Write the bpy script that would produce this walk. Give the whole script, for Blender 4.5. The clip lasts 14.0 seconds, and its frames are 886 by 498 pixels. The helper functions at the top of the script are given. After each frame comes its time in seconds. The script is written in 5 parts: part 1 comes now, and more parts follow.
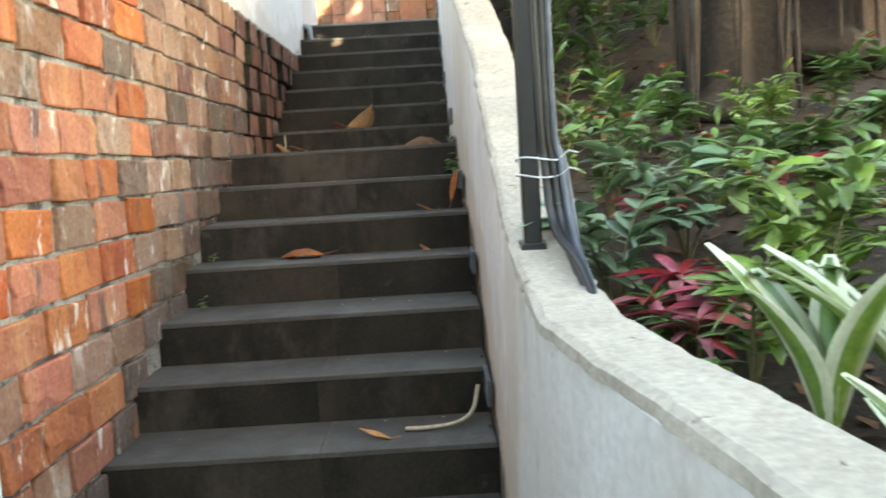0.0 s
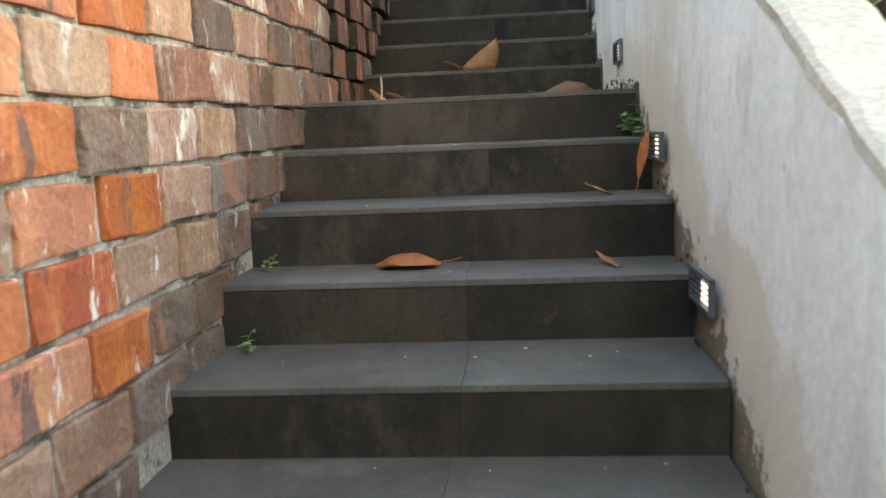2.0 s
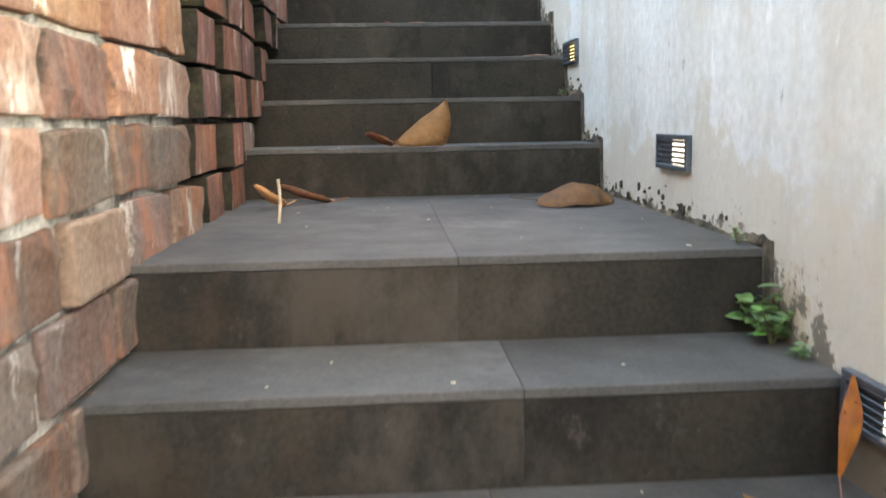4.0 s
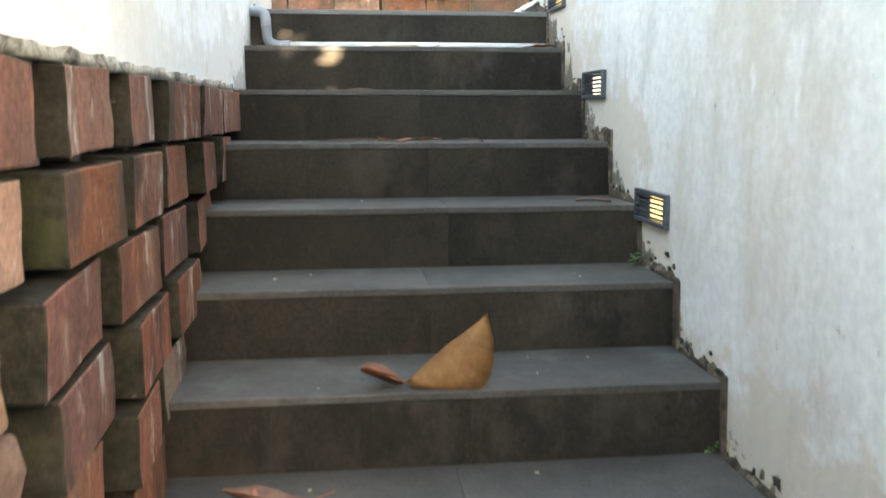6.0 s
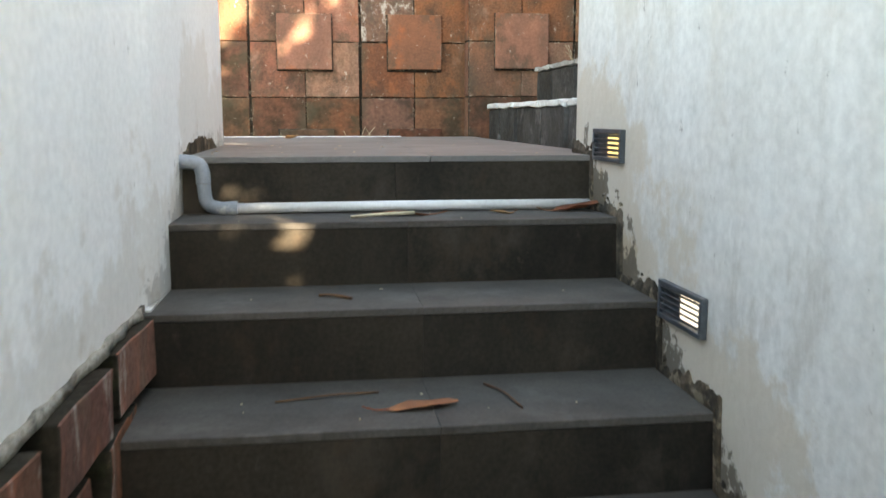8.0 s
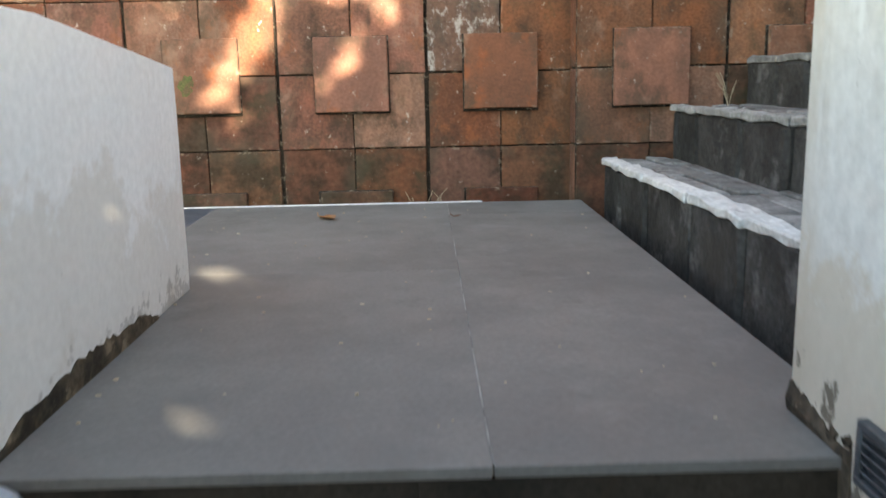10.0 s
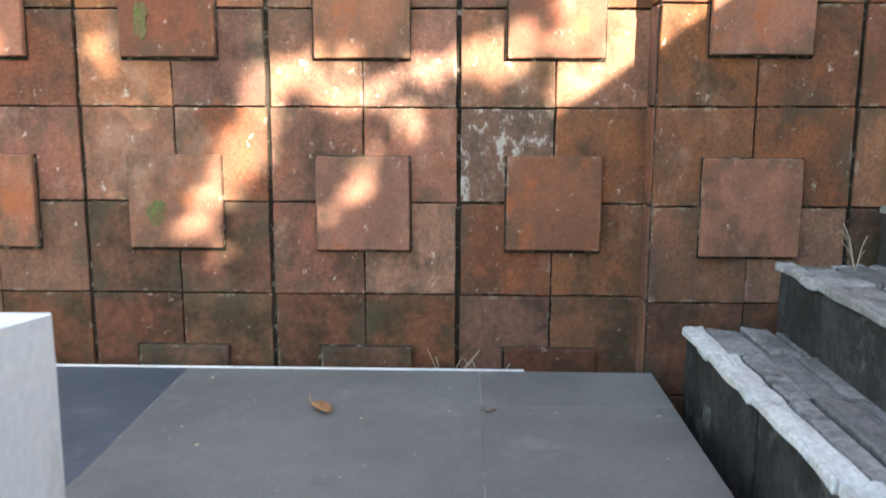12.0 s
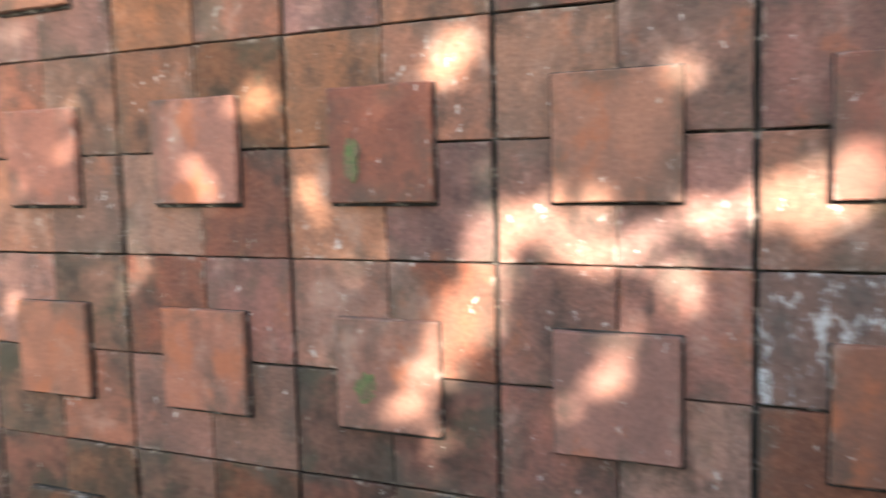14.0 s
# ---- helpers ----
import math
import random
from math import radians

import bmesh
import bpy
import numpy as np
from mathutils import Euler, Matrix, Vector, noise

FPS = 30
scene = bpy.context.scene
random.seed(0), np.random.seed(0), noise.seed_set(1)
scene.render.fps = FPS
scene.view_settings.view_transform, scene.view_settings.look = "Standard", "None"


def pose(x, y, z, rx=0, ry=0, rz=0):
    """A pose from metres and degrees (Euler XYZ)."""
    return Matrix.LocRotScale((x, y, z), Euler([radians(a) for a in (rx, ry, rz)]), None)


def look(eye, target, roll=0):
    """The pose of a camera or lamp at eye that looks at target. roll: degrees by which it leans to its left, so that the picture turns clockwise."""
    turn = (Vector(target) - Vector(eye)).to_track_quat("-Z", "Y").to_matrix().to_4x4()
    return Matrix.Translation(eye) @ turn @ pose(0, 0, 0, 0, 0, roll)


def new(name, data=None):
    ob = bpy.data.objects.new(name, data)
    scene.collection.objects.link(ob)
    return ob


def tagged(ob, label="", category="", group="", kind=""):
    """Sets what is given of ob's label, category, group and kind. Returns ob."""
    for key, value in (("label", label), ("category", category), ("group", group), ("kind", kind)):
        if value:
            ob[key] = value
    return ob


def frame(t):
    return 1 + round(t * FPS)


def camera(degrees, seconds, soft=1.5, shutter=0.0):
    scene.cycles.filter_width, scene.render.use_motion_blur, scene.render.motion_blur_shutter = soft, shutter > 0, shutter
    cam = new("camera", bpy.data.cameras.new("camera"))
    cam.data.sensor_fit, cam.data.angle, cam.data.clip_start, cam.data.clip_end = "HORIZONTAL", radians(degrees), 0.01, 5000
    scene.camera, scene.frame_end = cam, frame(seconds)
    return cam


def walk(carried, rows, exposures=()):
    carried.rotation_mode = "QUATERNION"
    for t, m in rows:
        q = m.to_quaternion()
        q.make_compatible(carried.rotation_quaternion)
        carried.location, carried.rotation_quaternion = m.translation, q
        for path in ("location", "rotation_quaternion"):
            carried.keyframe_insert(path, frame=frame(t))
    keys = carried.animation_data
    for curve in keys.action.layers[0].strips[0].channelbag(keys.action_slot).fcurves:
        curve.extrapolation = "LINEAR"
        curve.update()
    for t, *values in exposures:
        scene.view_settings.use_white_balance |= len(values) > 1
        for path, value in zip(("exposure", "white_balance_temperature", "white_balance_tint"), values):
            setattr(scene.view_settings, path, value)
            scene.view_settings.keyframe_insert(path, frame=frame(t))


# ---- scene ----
cam = camera(54.2, 14.0, soft=1.5, shutter=0.35)

PATH = [
    (0, (0.490, -4.805, -0.113), (0.508, -2.814, -0.309), -3.4),
    (0.5, (0.443, -4.58, -0.07), (0.282, -2.604, -0.333), -2.5),
    (1, (0.389, -4.162, -0.081), (0.179, -2.191, -0.347), -2.4),
    (1.5, (0.292, -3.758, -0.088), (0.098, -1.789, -0.378), -2.1),
    (2, (0.208, -3.265, -0.092), (0.024, -1.295, -0.382), -2.5),
    (2.5, (0.077, -2.805, -0.074), (-0.089, -0.837, -0.387), -2.8),
    (3, (-0.002, -2.325, -0.032), (-0.139, -0.356, -0.355), -3.0),
    (3.5, (-0.073, -1.991, 0.107), (-0.138, -0.016, -0.2), -1.9),
    (3.7, (-0.093, -1.864, 0.177), (-0.043, 0.113, -0.122), -1.6),
    (5.8, (-0.203, -0.599, 0.724), (0.05, 1.359, 0.4), 0.0),
    (6, (-0.213, -0.478, 0.785), (0.01, 1.485, 0.472), -0.1),
    (6.5, (-0.195, -0.227, 0.92), (0.028, 1.737, 0.613), 0.0),
    (7, (-0.191, 0.004, 1.051), (0.065, 1.965, 0.754), 0.4),
    (7.5, (-0.226, 0.292, 1.192), (0.033, 2.252, 0.885), 0.4),
    (8, (-0.179, 0.588, 1.308), (0.096, 2.546, 1.008), -0.0),
    (8.5, (-0.153, 0.905, 1.391), (0.146, 2.858, 1.081), 0.5),
    (8.7, (-0.144, 1.058, 1.401), (0.139, 3.011, 1.079), 0.0),
    (10.8, (0.153, 2.476, 1.950), (0.1, 4.434, 1.545), -0.8),
    (11, (0.156, 2.553, 1.976), (0.114, 4.515, 1.59), -0.6),
    (11.5, (0.185, 2.718, 2.03), (0.106, 4.676, 1.633), -0.2),
    (12, (0.094, 2.940, 2.121), (0.042, 4.909, 1.773), 0.2),
    (12.5, (0.127, 3.170, 2.182), (0.128, 5.145, 1.869), 0.2),
    (13, (0.167, 3.320, 2.270), (0.144, 5.295, 1.957), 0.6),
    (13.5, (0.171, 3.527, 2.319), (-0.036, 5.501, 2.074), -0.3),
    (14, (0.246, 3.787, 2.342), (-0.587, 5.595, 2.154), -1.5),
]
walk(cam, [(t, look(eye, target, roll)) for t, eye, target, roll in PATH],
     exposures=[(0.0, 3.95, 9400, 8), (0.5, 4.08, 9200, 8), (1.0, 4.05, 9200, 8), (1.5, 4.05, 9100, 8), (2.5, 4.35, 9000, 9), (3.2, 4.75, 8900, 11), (3.7, 4.7, 8900, 11), (5.8, 4.5, 9300, 7), (6.5, 4.05, 9500, 7), (7.5, 3.7, 9600, 8), (8.7, 3.2, 9700, 9), (10.8, 2.95, 8300, 8), (12.0, 2.95, 7800, 7), (13.4, 2.9, 6900, 7), (14.0, 2.8, 6700, 10)])

# ---- world, sun, exposure ----
SUN = Vector((0.5, -1.0, 0.36)).normalized()
world = bpy.data.worlds.new("sky")
scene.world = world
world.use_nodes = True
wn = world.node_tree
sky = wn.nodes.new("ShaderNodeTexSky")
sky.sky_type = "NISHITA"
sky.sun_disc = False
sky.sun_elevation = math.asin(SUN.z)
sky.sun_rotation = math.atan2(SUN.x, SUN.y)
wn.nodes["Background"].inputs["Strength"].default_value = 0.15
wn.links.new(sky.outputs[0], wn.nodes["Background"].inputs["Color"])
sun_data = bpy.data.lights.new("sun", "SUN")
sun_data.energy, sun_data.angle, sun_data.color = 5.0, radians(0.6), (1.0, 0.95, 0.89)
sun = new("sun", sun_data)
sun.matrix_world = look((SUN * 30)[:], (0, 0, 0))


# ---- materials ----
def mat(name, base, var=None, rough=0.8, big=3.0, fine=60.0, grain=0.25, bump=0.3, dist=0.004, rnd=0.0, stains=(), metal=0.0, spec=0.5, streak=1.0, crust=0.0, damp=None, damp_amount=1.0):
    """base and var mixed by a broad noise, a fine grain, stains with their own shapes, a random shade for each piece."""
    m = bpy.data.materials.new(name)
    m.use_nodes = True
    nt = m.node_tree
    n, l = nt.nodes, nt.links
    bsdf = n["Principled BSDF"]
    bsdf.inputs["Metallic"].default_value = metal
    bsdf.inputs["Specular IOR Level"].default_value = spec
    geo = n.new("ShaderNodeNewGeometry")
    mp = n.new("ShaderNodeMapping")
    mp.inputs["Scale"].default_value = (1, 1, 1 / streak)
    l.new(geo.outputs["Position"], mp.inputs["Vector"])
    info = n.new("ShaderNodeObjectInfo")

    def noise_of(scale, detail=5.0, mapped=True, shift=0.0, rough_=0.6):
        t = n.new("ShaderNodeTexNoise")
        t.inputs["Scale"].default_value, t.inputs["Detail"].default_value, t.inputs["Roughness"].default_value = scale, detail, rough_
        if rnd or shift:
            add = n.new("ShaderNodeVectorMath")
            add.operation = "ADD"
            l.new(mp.outputs[0] if mapped else geo.outputs["Position"], add.inputs[0])
            sc = n.new("ShaderNodeMath")
            sc.operation = "MULTIPLY_ADD"
            l.new(info.outputs["Random"], sc.inputs[0])
            sc.inputs[1].default_value, sc.inputs[2].default_value = (17.0 if rnd else 0.0), shift
            l.new(sc.outputs[0], add.inputs[1])
            l.new(add.outputs[0], t.inputs["Vector"])
        else:
            l.new(mp.outputs[0] if mapped else geo.outputs["Position"], t.inputs["Vector"])
        return t.outputs["Fac"]

    def ramp(fac, a, b):
        r = n.new("ShaderNodeMapRange")
        r.interpolation_type = "SMOOTHSTEP"
        r.inputs["From Min"].default_value, r.inputs["From Max"].default_value = a, b
        l.new(fac, r.inputs["Value"])
        return r.outputs[0]

    def mix(fac, a, b, blend="MIX"):
        x = n.new("ShaderNodeMix")
        x.data_type, x.blend_type = "RGBA", blend
        for v, s in ((fac, x.inputs[0]), (a, x.inputs[6]), (b, x.inputs[7])):
            if isinstance(v, (int, float)):
                s.default_value = v
            elif isinstance(v, tuple):
                s.default_value = (*v, 1)
            else:
                l.new(v, s)
        return x.outputs[2]

    col = mix(ramp(noise_of(big), 0.35, 0.65), base, var or base)
    if rnd:
        hsv = n.new("ShaderNodeHueSaturation")
        for k, (inp, lo, hi) in enumerate((("Value", 1 - rnd, 1 + rnd * 0.8), ("Hue", 0.5 - 0.03 * rnd, 0.5 + 0.03 * rnd), ("Saturation", 1 - rnd * 0.7, 1 + 0.2 * rnd))):
            w = n.new("ShaderNodeTexWhiteNoise")
            w.noise_dimensions = "1D"
            ad = n.new("ShaderNodeMath")
            ad.inputs[1].default_value = 3.7 * k
            l.new(info.outputs["Random"], ad.inputs[0])
            l.new(ad.outputs[0], w.inputs["W"])
            r = n.new("ShaderNodeMapRange")
            r.inputs["To Min"].default_value, r.inputs["To Max"].default_value = lo, hi
            l.new(w.outputs["Value"], r.inputs["Value"])
            l.new(r.outputs[0], hsv.inputs[inp])
        l.new(col, hsv.inputs["Color"])
        col = hsv.outputs["Color"]
    g = noise_of(fine, 4.0, False)
    gm = n.new("ShaderNodeMapRange")
    gm.inputs["From Min"].default_value, gm.inputs["From Max"].default_value = 0.3, 0.7
    gm.inputs["To Min"].default_value, gm.inputs["To Max"].default_value = 1 - grain, 1 + grain * 0.6
    l.new(g, gm.inputs["Value"])
    gc = n.new("ShaderNodeCombineColor")
    for i in range(3):
        l.new(gm.outputs[0], gc.inputs[i])
    col = mix(1.0, col, gc.outputs[0], "MULTIPLY")
    for i, (c, scale, a, b, amount) in enumerate(stains):
        f = ramp(noise_of(scale, 7.0, True, 5.3 + 9.1 * i, 0.7), a, b)
        s = n.new("ShaderNodeMath")
        s.operation = "MULTIPLY"
        l.new(f, s.inputs[0])
        s.inputs[1].default_value = amount
        col = mix(s.outputs[0], col, c)
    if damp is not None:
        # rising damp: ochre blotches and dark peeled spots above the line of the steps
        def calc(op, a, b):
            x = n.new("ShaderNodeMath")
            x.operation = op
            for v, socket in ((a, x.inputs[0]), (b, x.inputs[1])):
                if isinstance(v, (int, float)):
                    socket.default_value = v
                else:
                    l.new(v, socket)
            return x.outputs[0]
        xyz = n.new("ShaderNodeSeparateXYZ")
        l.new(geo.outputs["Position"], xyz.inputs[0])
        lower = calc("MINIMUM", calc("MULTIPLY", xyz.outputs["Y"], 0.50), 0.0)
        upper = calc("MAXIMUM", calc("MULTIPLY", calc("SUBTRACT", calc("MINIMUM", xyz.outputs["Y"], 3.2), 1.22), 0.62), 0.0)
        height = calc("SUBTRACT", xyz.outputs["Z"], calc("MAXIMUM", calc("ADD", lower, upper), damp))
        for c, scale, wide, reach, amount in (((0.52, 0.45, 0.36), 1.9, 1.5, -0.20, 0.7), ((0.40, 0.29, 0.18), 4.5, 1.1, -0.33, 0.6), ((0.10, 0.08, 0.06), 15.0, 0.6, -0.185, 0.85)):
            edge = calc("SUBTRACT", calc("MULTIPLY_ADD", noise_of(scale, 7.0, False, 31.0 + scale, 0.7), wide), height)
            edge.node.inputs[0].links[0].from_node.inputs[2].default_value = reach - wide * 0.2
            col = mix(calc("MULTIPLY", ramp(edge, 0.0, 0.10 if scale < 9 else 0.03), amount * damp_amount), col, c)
    if crust:
        # lime and dirt that creep from the joints over a tile's edges
        tc = n.new("ShaderNodeTexCoord")
        sep = n.new("ShaderNodeSeparateXYZ")
        l.new(tc.outputs["Object"], sep.inputs[0])
        away = []
        for axis in ("X", "Z"):
            a = n.new("ShaderNodeMath")
            a.operation = "ABSOLUTE"
            l.new(sep.outputs[axis], a.inputs[0])
            away.append(a.outputs[0])
        top = n.new("ShaderNodeMath")
        top.operation = "MAXIMUM"
        l.new(away[0], top.inputs[0])
        l.new(away[1], top.inputs[1])
        for c, reach, scale, a, b, amount in (((0.07, 0.058, 0.042), 0.09, 6, 0.46, 0.62, 0.65), ((0.40, 0.33, 0.26), 0.016, 17, 0.54, 0.66, 0.5)):
            both = n.new("ShaderNodeMath")
            both.operation = "MULTIPLY"
            l.new(ramp(top.outputs[0], crust - reach, crust), both.inputs[0])
            l.new(ramp(noise_of(scale, 6.0, True, 3.3 * scale, 0.7), a, b), both.inputs[1])
            s = n.new("ShaderNodeMath")
            s.operation = "MULTIPLY"
            l.new(both.outputs[0], s.inputs[0])
            s.inputs[1].default_value = amount
            col = mix(s.outputs[0], col, c)
    l.new(col, bsdf.inputs["Base Color"])
    rr = n.new("ShaderNodeMapRange")
    rr.inputs["To Min"].default_value, rr.inputs["To Max"].default_value = max(rough - 0.15, 0.05), min(rough + 0.1, 1)
    l.new(noise_of(big * 4), rr.inputs["Value"])
    l.new(rr.outputs[0], bsdf.inputs["Roughness"])
    if bump:
        b = n.new("ShaderNodeBump")
        b.inputs["Strength"].default_value, b.inputs["Distance"].default_value = bump, dist
        l.new(noise_of(fine * 0.5, 8.0, False), b.inputs["Height"])
        l.new(b.outputs[0], bsdf.inputs["Normal"])
    return m


BRICK = mat("fired_brick", (0.52, 0.155, 0.055), (0.42, 0.11, 0.05), 0.82, 9, 70, 0.28, 0.9, 0.008, 0.24, streak=3.2, spec=0.3,
            stains=(((0.60, 0.30, 0.14), 5, 0.52, 0.64, 0.5), ((0.10, 0.075, 0.07), 6, 0.60, 0.64, 0.8), ((0.28, 0.10, 0.05), 16, 0.56, 0.66, 0.5), ((0.75, 0.69, 0.61), 7, 0.59, 0.65, 0.85), ((0.70, 0.64, 0.56), 40, 0.62, 0.70, 0.6)))
BRICK_OLD = mat("weathered_brick", (0.165, 0.092, 0.064), (0.19, 0.135, 0.105), 0.92, 9, 70, 0.35, 1.0, 0.008, 0.35, streak=3.0, spec=0.2,
                stains=(((0.36, 0.14, 0.075), 6, 0.52, 0.66, 0.7), ((0.06, 0.055, 0.047), 6, 0.54, 0.66, 0.8), ((0.50, 0.47, 0.42), 11, 0.6, 0.68, 0.7)))
BRICK_DUSTY = mat("dusty_pale_brick", (0.36, 0.205, 0.130), (0.29, 0.150, 0.095), 0.9, 9, 70, 0.3, 0.9, 0.008, 0.25, streak=2.6, spec=0.25,
                  stains=(((0.60, 0.52, 0.44), 6, 0.54, 0.68, 0.7), ((0.11, 0.095, 0.085), 8, 0.61, 0.67, 0.8), ((0.72, 0.68, 0.62), 10, 0.60, 0.67, 0.8)))
BRICK_DARK = mat("dark_red_brick", (0.23, 0.082, 0.050), (0.165, 0.075, 0.052), 0.9, 9, 70, 0.32, 1.0, 0.008, 0.3, streak=2.8, spec=0.2,
                 stains=(((0.34, 0.13, 0.08), 14, 0.54, 0.64, 0.6), ((0.045, 0.040, 0.035), 6, 0.54, 0.66, 0.8), ((0.46, 0.42, 0.38), 9, 0.56, 0.66, 0.7), ((0.24, 0.17, 0.12), 5, 0.54, 0.68, 0.5)))
MORTAR = mat("grey_mortar", (0.46, 0.42, 0.36), (0.33, 0.30, 0.26), 0.95, 6, 90, 0.4, 0.8, 0.008,
             spec=0.2,
             stains=(((0.05, 0.045, 0.04), 7, 0.47, 0.60, 0.85), ((0.56, 0.52, 0.46), 12, 0.60, 0.68, 0.7)))
PLASTER_L = mat("white_limewash", (0.87, 0.88, 0.88), (0.82, 0.83, 0.83), 0.85, 2, 45, 0.08, 0.5, 0.005, streak=3.0, damp=0.80, damp_amount=0.45, spec=0.3,
                stains=(((0.66, 0.60, 0.53), 1.7, 0.54, 0.74, 0.4), ((0.50, 0.46, 0.41), 7, 0.60, 0.74, 0.4), ((0.26, 0.24, 0.22), 26, 0.67, 0.73, 0.6)))
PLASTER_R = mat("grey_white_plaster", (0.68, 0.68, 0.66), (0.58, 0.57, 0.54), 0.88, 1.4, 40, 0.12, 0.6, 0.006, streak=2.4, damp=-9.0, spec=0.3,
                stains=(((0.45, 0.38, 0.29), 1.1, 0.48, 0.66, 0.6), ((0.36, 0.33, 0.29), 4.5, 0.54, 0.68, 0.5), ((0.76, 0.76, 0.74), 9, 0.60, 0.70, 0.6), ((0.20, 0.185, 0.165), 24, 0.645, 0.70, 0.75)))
PLASTER_END = mat("white_plaster_edge", (0.84, 0.83, 0.80), (0.76, 0.74, 0.70), 0.88, 5, 50, 0.15, 0.6, 0.006, streak=2.5, spec=0.3,
                  stains=(((0.45, 0.36, 0.28), 6, 0.58, 0.70, 0.6), ((0.16, 0.13, 0.11), 20, 0.66, 0.72, 0.7)))
CAP = mat("worn_white_coping", (0.45, 0.405, 0.34), (0.38, 0.34, 0.285), 0.92, 4, 60, 0.2, 0.8, 0.01, spec=0.2,
          stains=(((0.14, 0.11, 0.085), 12, 0.62, 0.67, 0.85), ((0.30, 0.25, 0.19), 5, 0.56, 0.70, 0.5), ((0.10, 0.085, 0.07), 55, 0.68, 0.73, 0.6)))
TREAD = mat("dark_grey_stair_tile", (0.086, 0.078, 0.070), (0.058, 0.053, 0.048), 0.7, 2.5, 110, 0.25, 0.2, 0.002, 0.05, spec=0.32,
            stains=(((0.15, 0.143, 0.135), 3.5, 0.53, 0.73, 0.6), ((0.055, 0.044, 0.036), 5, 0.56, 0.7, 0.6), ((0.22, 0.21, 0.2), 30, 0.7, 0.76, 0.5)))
# Riser tiles are coloured less than half as bright as the treads.
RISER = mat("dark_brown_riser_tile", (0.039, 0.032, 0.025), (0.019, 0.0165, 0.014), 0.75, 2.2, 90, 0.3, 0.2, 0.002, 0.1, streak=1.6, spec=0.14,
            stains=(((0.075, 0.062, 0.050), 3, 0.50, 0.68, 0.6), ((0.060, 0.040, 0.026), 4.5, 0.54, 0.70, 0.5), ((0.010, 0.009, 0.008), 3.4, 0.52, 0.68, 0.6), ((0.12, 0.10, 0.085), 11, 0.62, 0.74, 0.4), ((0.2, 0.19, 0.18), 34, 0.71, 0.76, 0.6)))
CONCRETE = mat("dark_concrete", (0.07, 0.065, 0.06), (0.045, 0.042, 0.04), 0.9, 5, 70, 0.3, 0.5, 0.005,
               stains=(((0.05, 0.06, 0.03), 4, 0.55, 0.7, 0.6),))
FLOOR = mat("grey_floor_tile", (0.185, 0.183, 0.175), (0.150, 0.148, 0.142), 0.6, 1.8, 90, 0.15, 0.1, 0.002, 0.1, spec=0.35,
            stains=(((0.13, 0.128, 0.122), 2.2, 0.50, 0.66, 0.6), ((0.27, 0.265, 0.255), 3, 0.56, 0.75, 0.5), ((0.36, 0.29, 0.28), 26, 0.70, 0.76, 0.5), ((0.06, 0.055, 0.05), 4, 0.6, 0.75, 0.4)))
FLOOR_BLUE = mat("blue_grey_floor_tile", (0.085, 0.105, 0.130), (0.07, 0.088, 0.108), 0.5, 2.5, 90, 0.15, 0.1, 0.002, 0.1,
                 stains=(((0.19, 0.19, 0.2), 4, 0.56, 0.75, 0.5),))
JOINT = mat("pale_cement_joint", (0.34, 0.33, 0.31), (0.14, 0.135, 0.13), 0.9, 5, 80, 0.3, 0.3, 0.002, spec=0.2)
TERRA = mat("terracotta_wall_tile", (0.255, 0.100, 0.056), (0.165, 0.078, 0.050), 0.85, 7, 80, 0.28, 0.9, 0.006, 0.30, spec=0.15, streak=1.4,
            stains=(((0.33, 0.22, 0.165), 4.5, 0.53, 0.70, 0.5), ((0.040, 0.033, 0.025), 4.2, 0.50, 0.68, 0.75), ((0.55, 0.50, 0.44), 26, 0.62, 0.69, 0.6), ((0.055, 0.058, 0.034), 2.4, 0.58, 0.70, 0.5), ((0.33, 0.110, 0.045), 6, 0.56, 0.70, 0.5)), crust=0.160)
TERRA_UP = mat("terracotta_raised_tile", (0.255, 0.100, 0.060), (0.185, 0.080, 0.052), 0.82, 6, 80, 0.18, 0.6, 0.004, 0.20, spec=0.18, streak=1.4,
               stains=(((0.34, 0.225, 0.165), 4.5, 0.53, 0.69, 0.5), ((0.065, 0.048, 0.035), 3.6, 0.52, 0.68, 0.7), ((0.48, 0.42, 0.36), 30, 0.62, 0.69, 0.6), ((0.32, 0.10, 0.040), 6, 0.54, 0.66, 0.6)), crust=0.164)
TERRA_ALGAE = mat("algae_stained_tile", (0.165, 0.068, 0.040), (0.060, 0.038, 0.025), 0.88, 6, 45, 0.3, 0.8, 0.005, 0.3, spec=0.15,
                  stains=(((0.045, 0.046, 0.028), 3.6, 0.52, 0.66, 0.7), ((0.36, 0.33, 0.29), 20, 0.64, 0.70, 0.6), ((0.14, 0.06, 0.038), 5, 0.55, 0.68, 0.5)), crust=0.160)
TERRA_LIME = mat("lime_crusted_tile", (0.15, 0.085, 0.062), (0.085, 0.068, 0.056), 0.9, 8, 45, 0.3, 0.8, 0.008, streak=1.6, spec=0.2,
                 stains=(((0.45, 0.43, 0.40), 22, 0.50, 0.64, 0.75), ((0.18, 0.07, 0.04), 4, 0.56, 0.68, 0.6)))
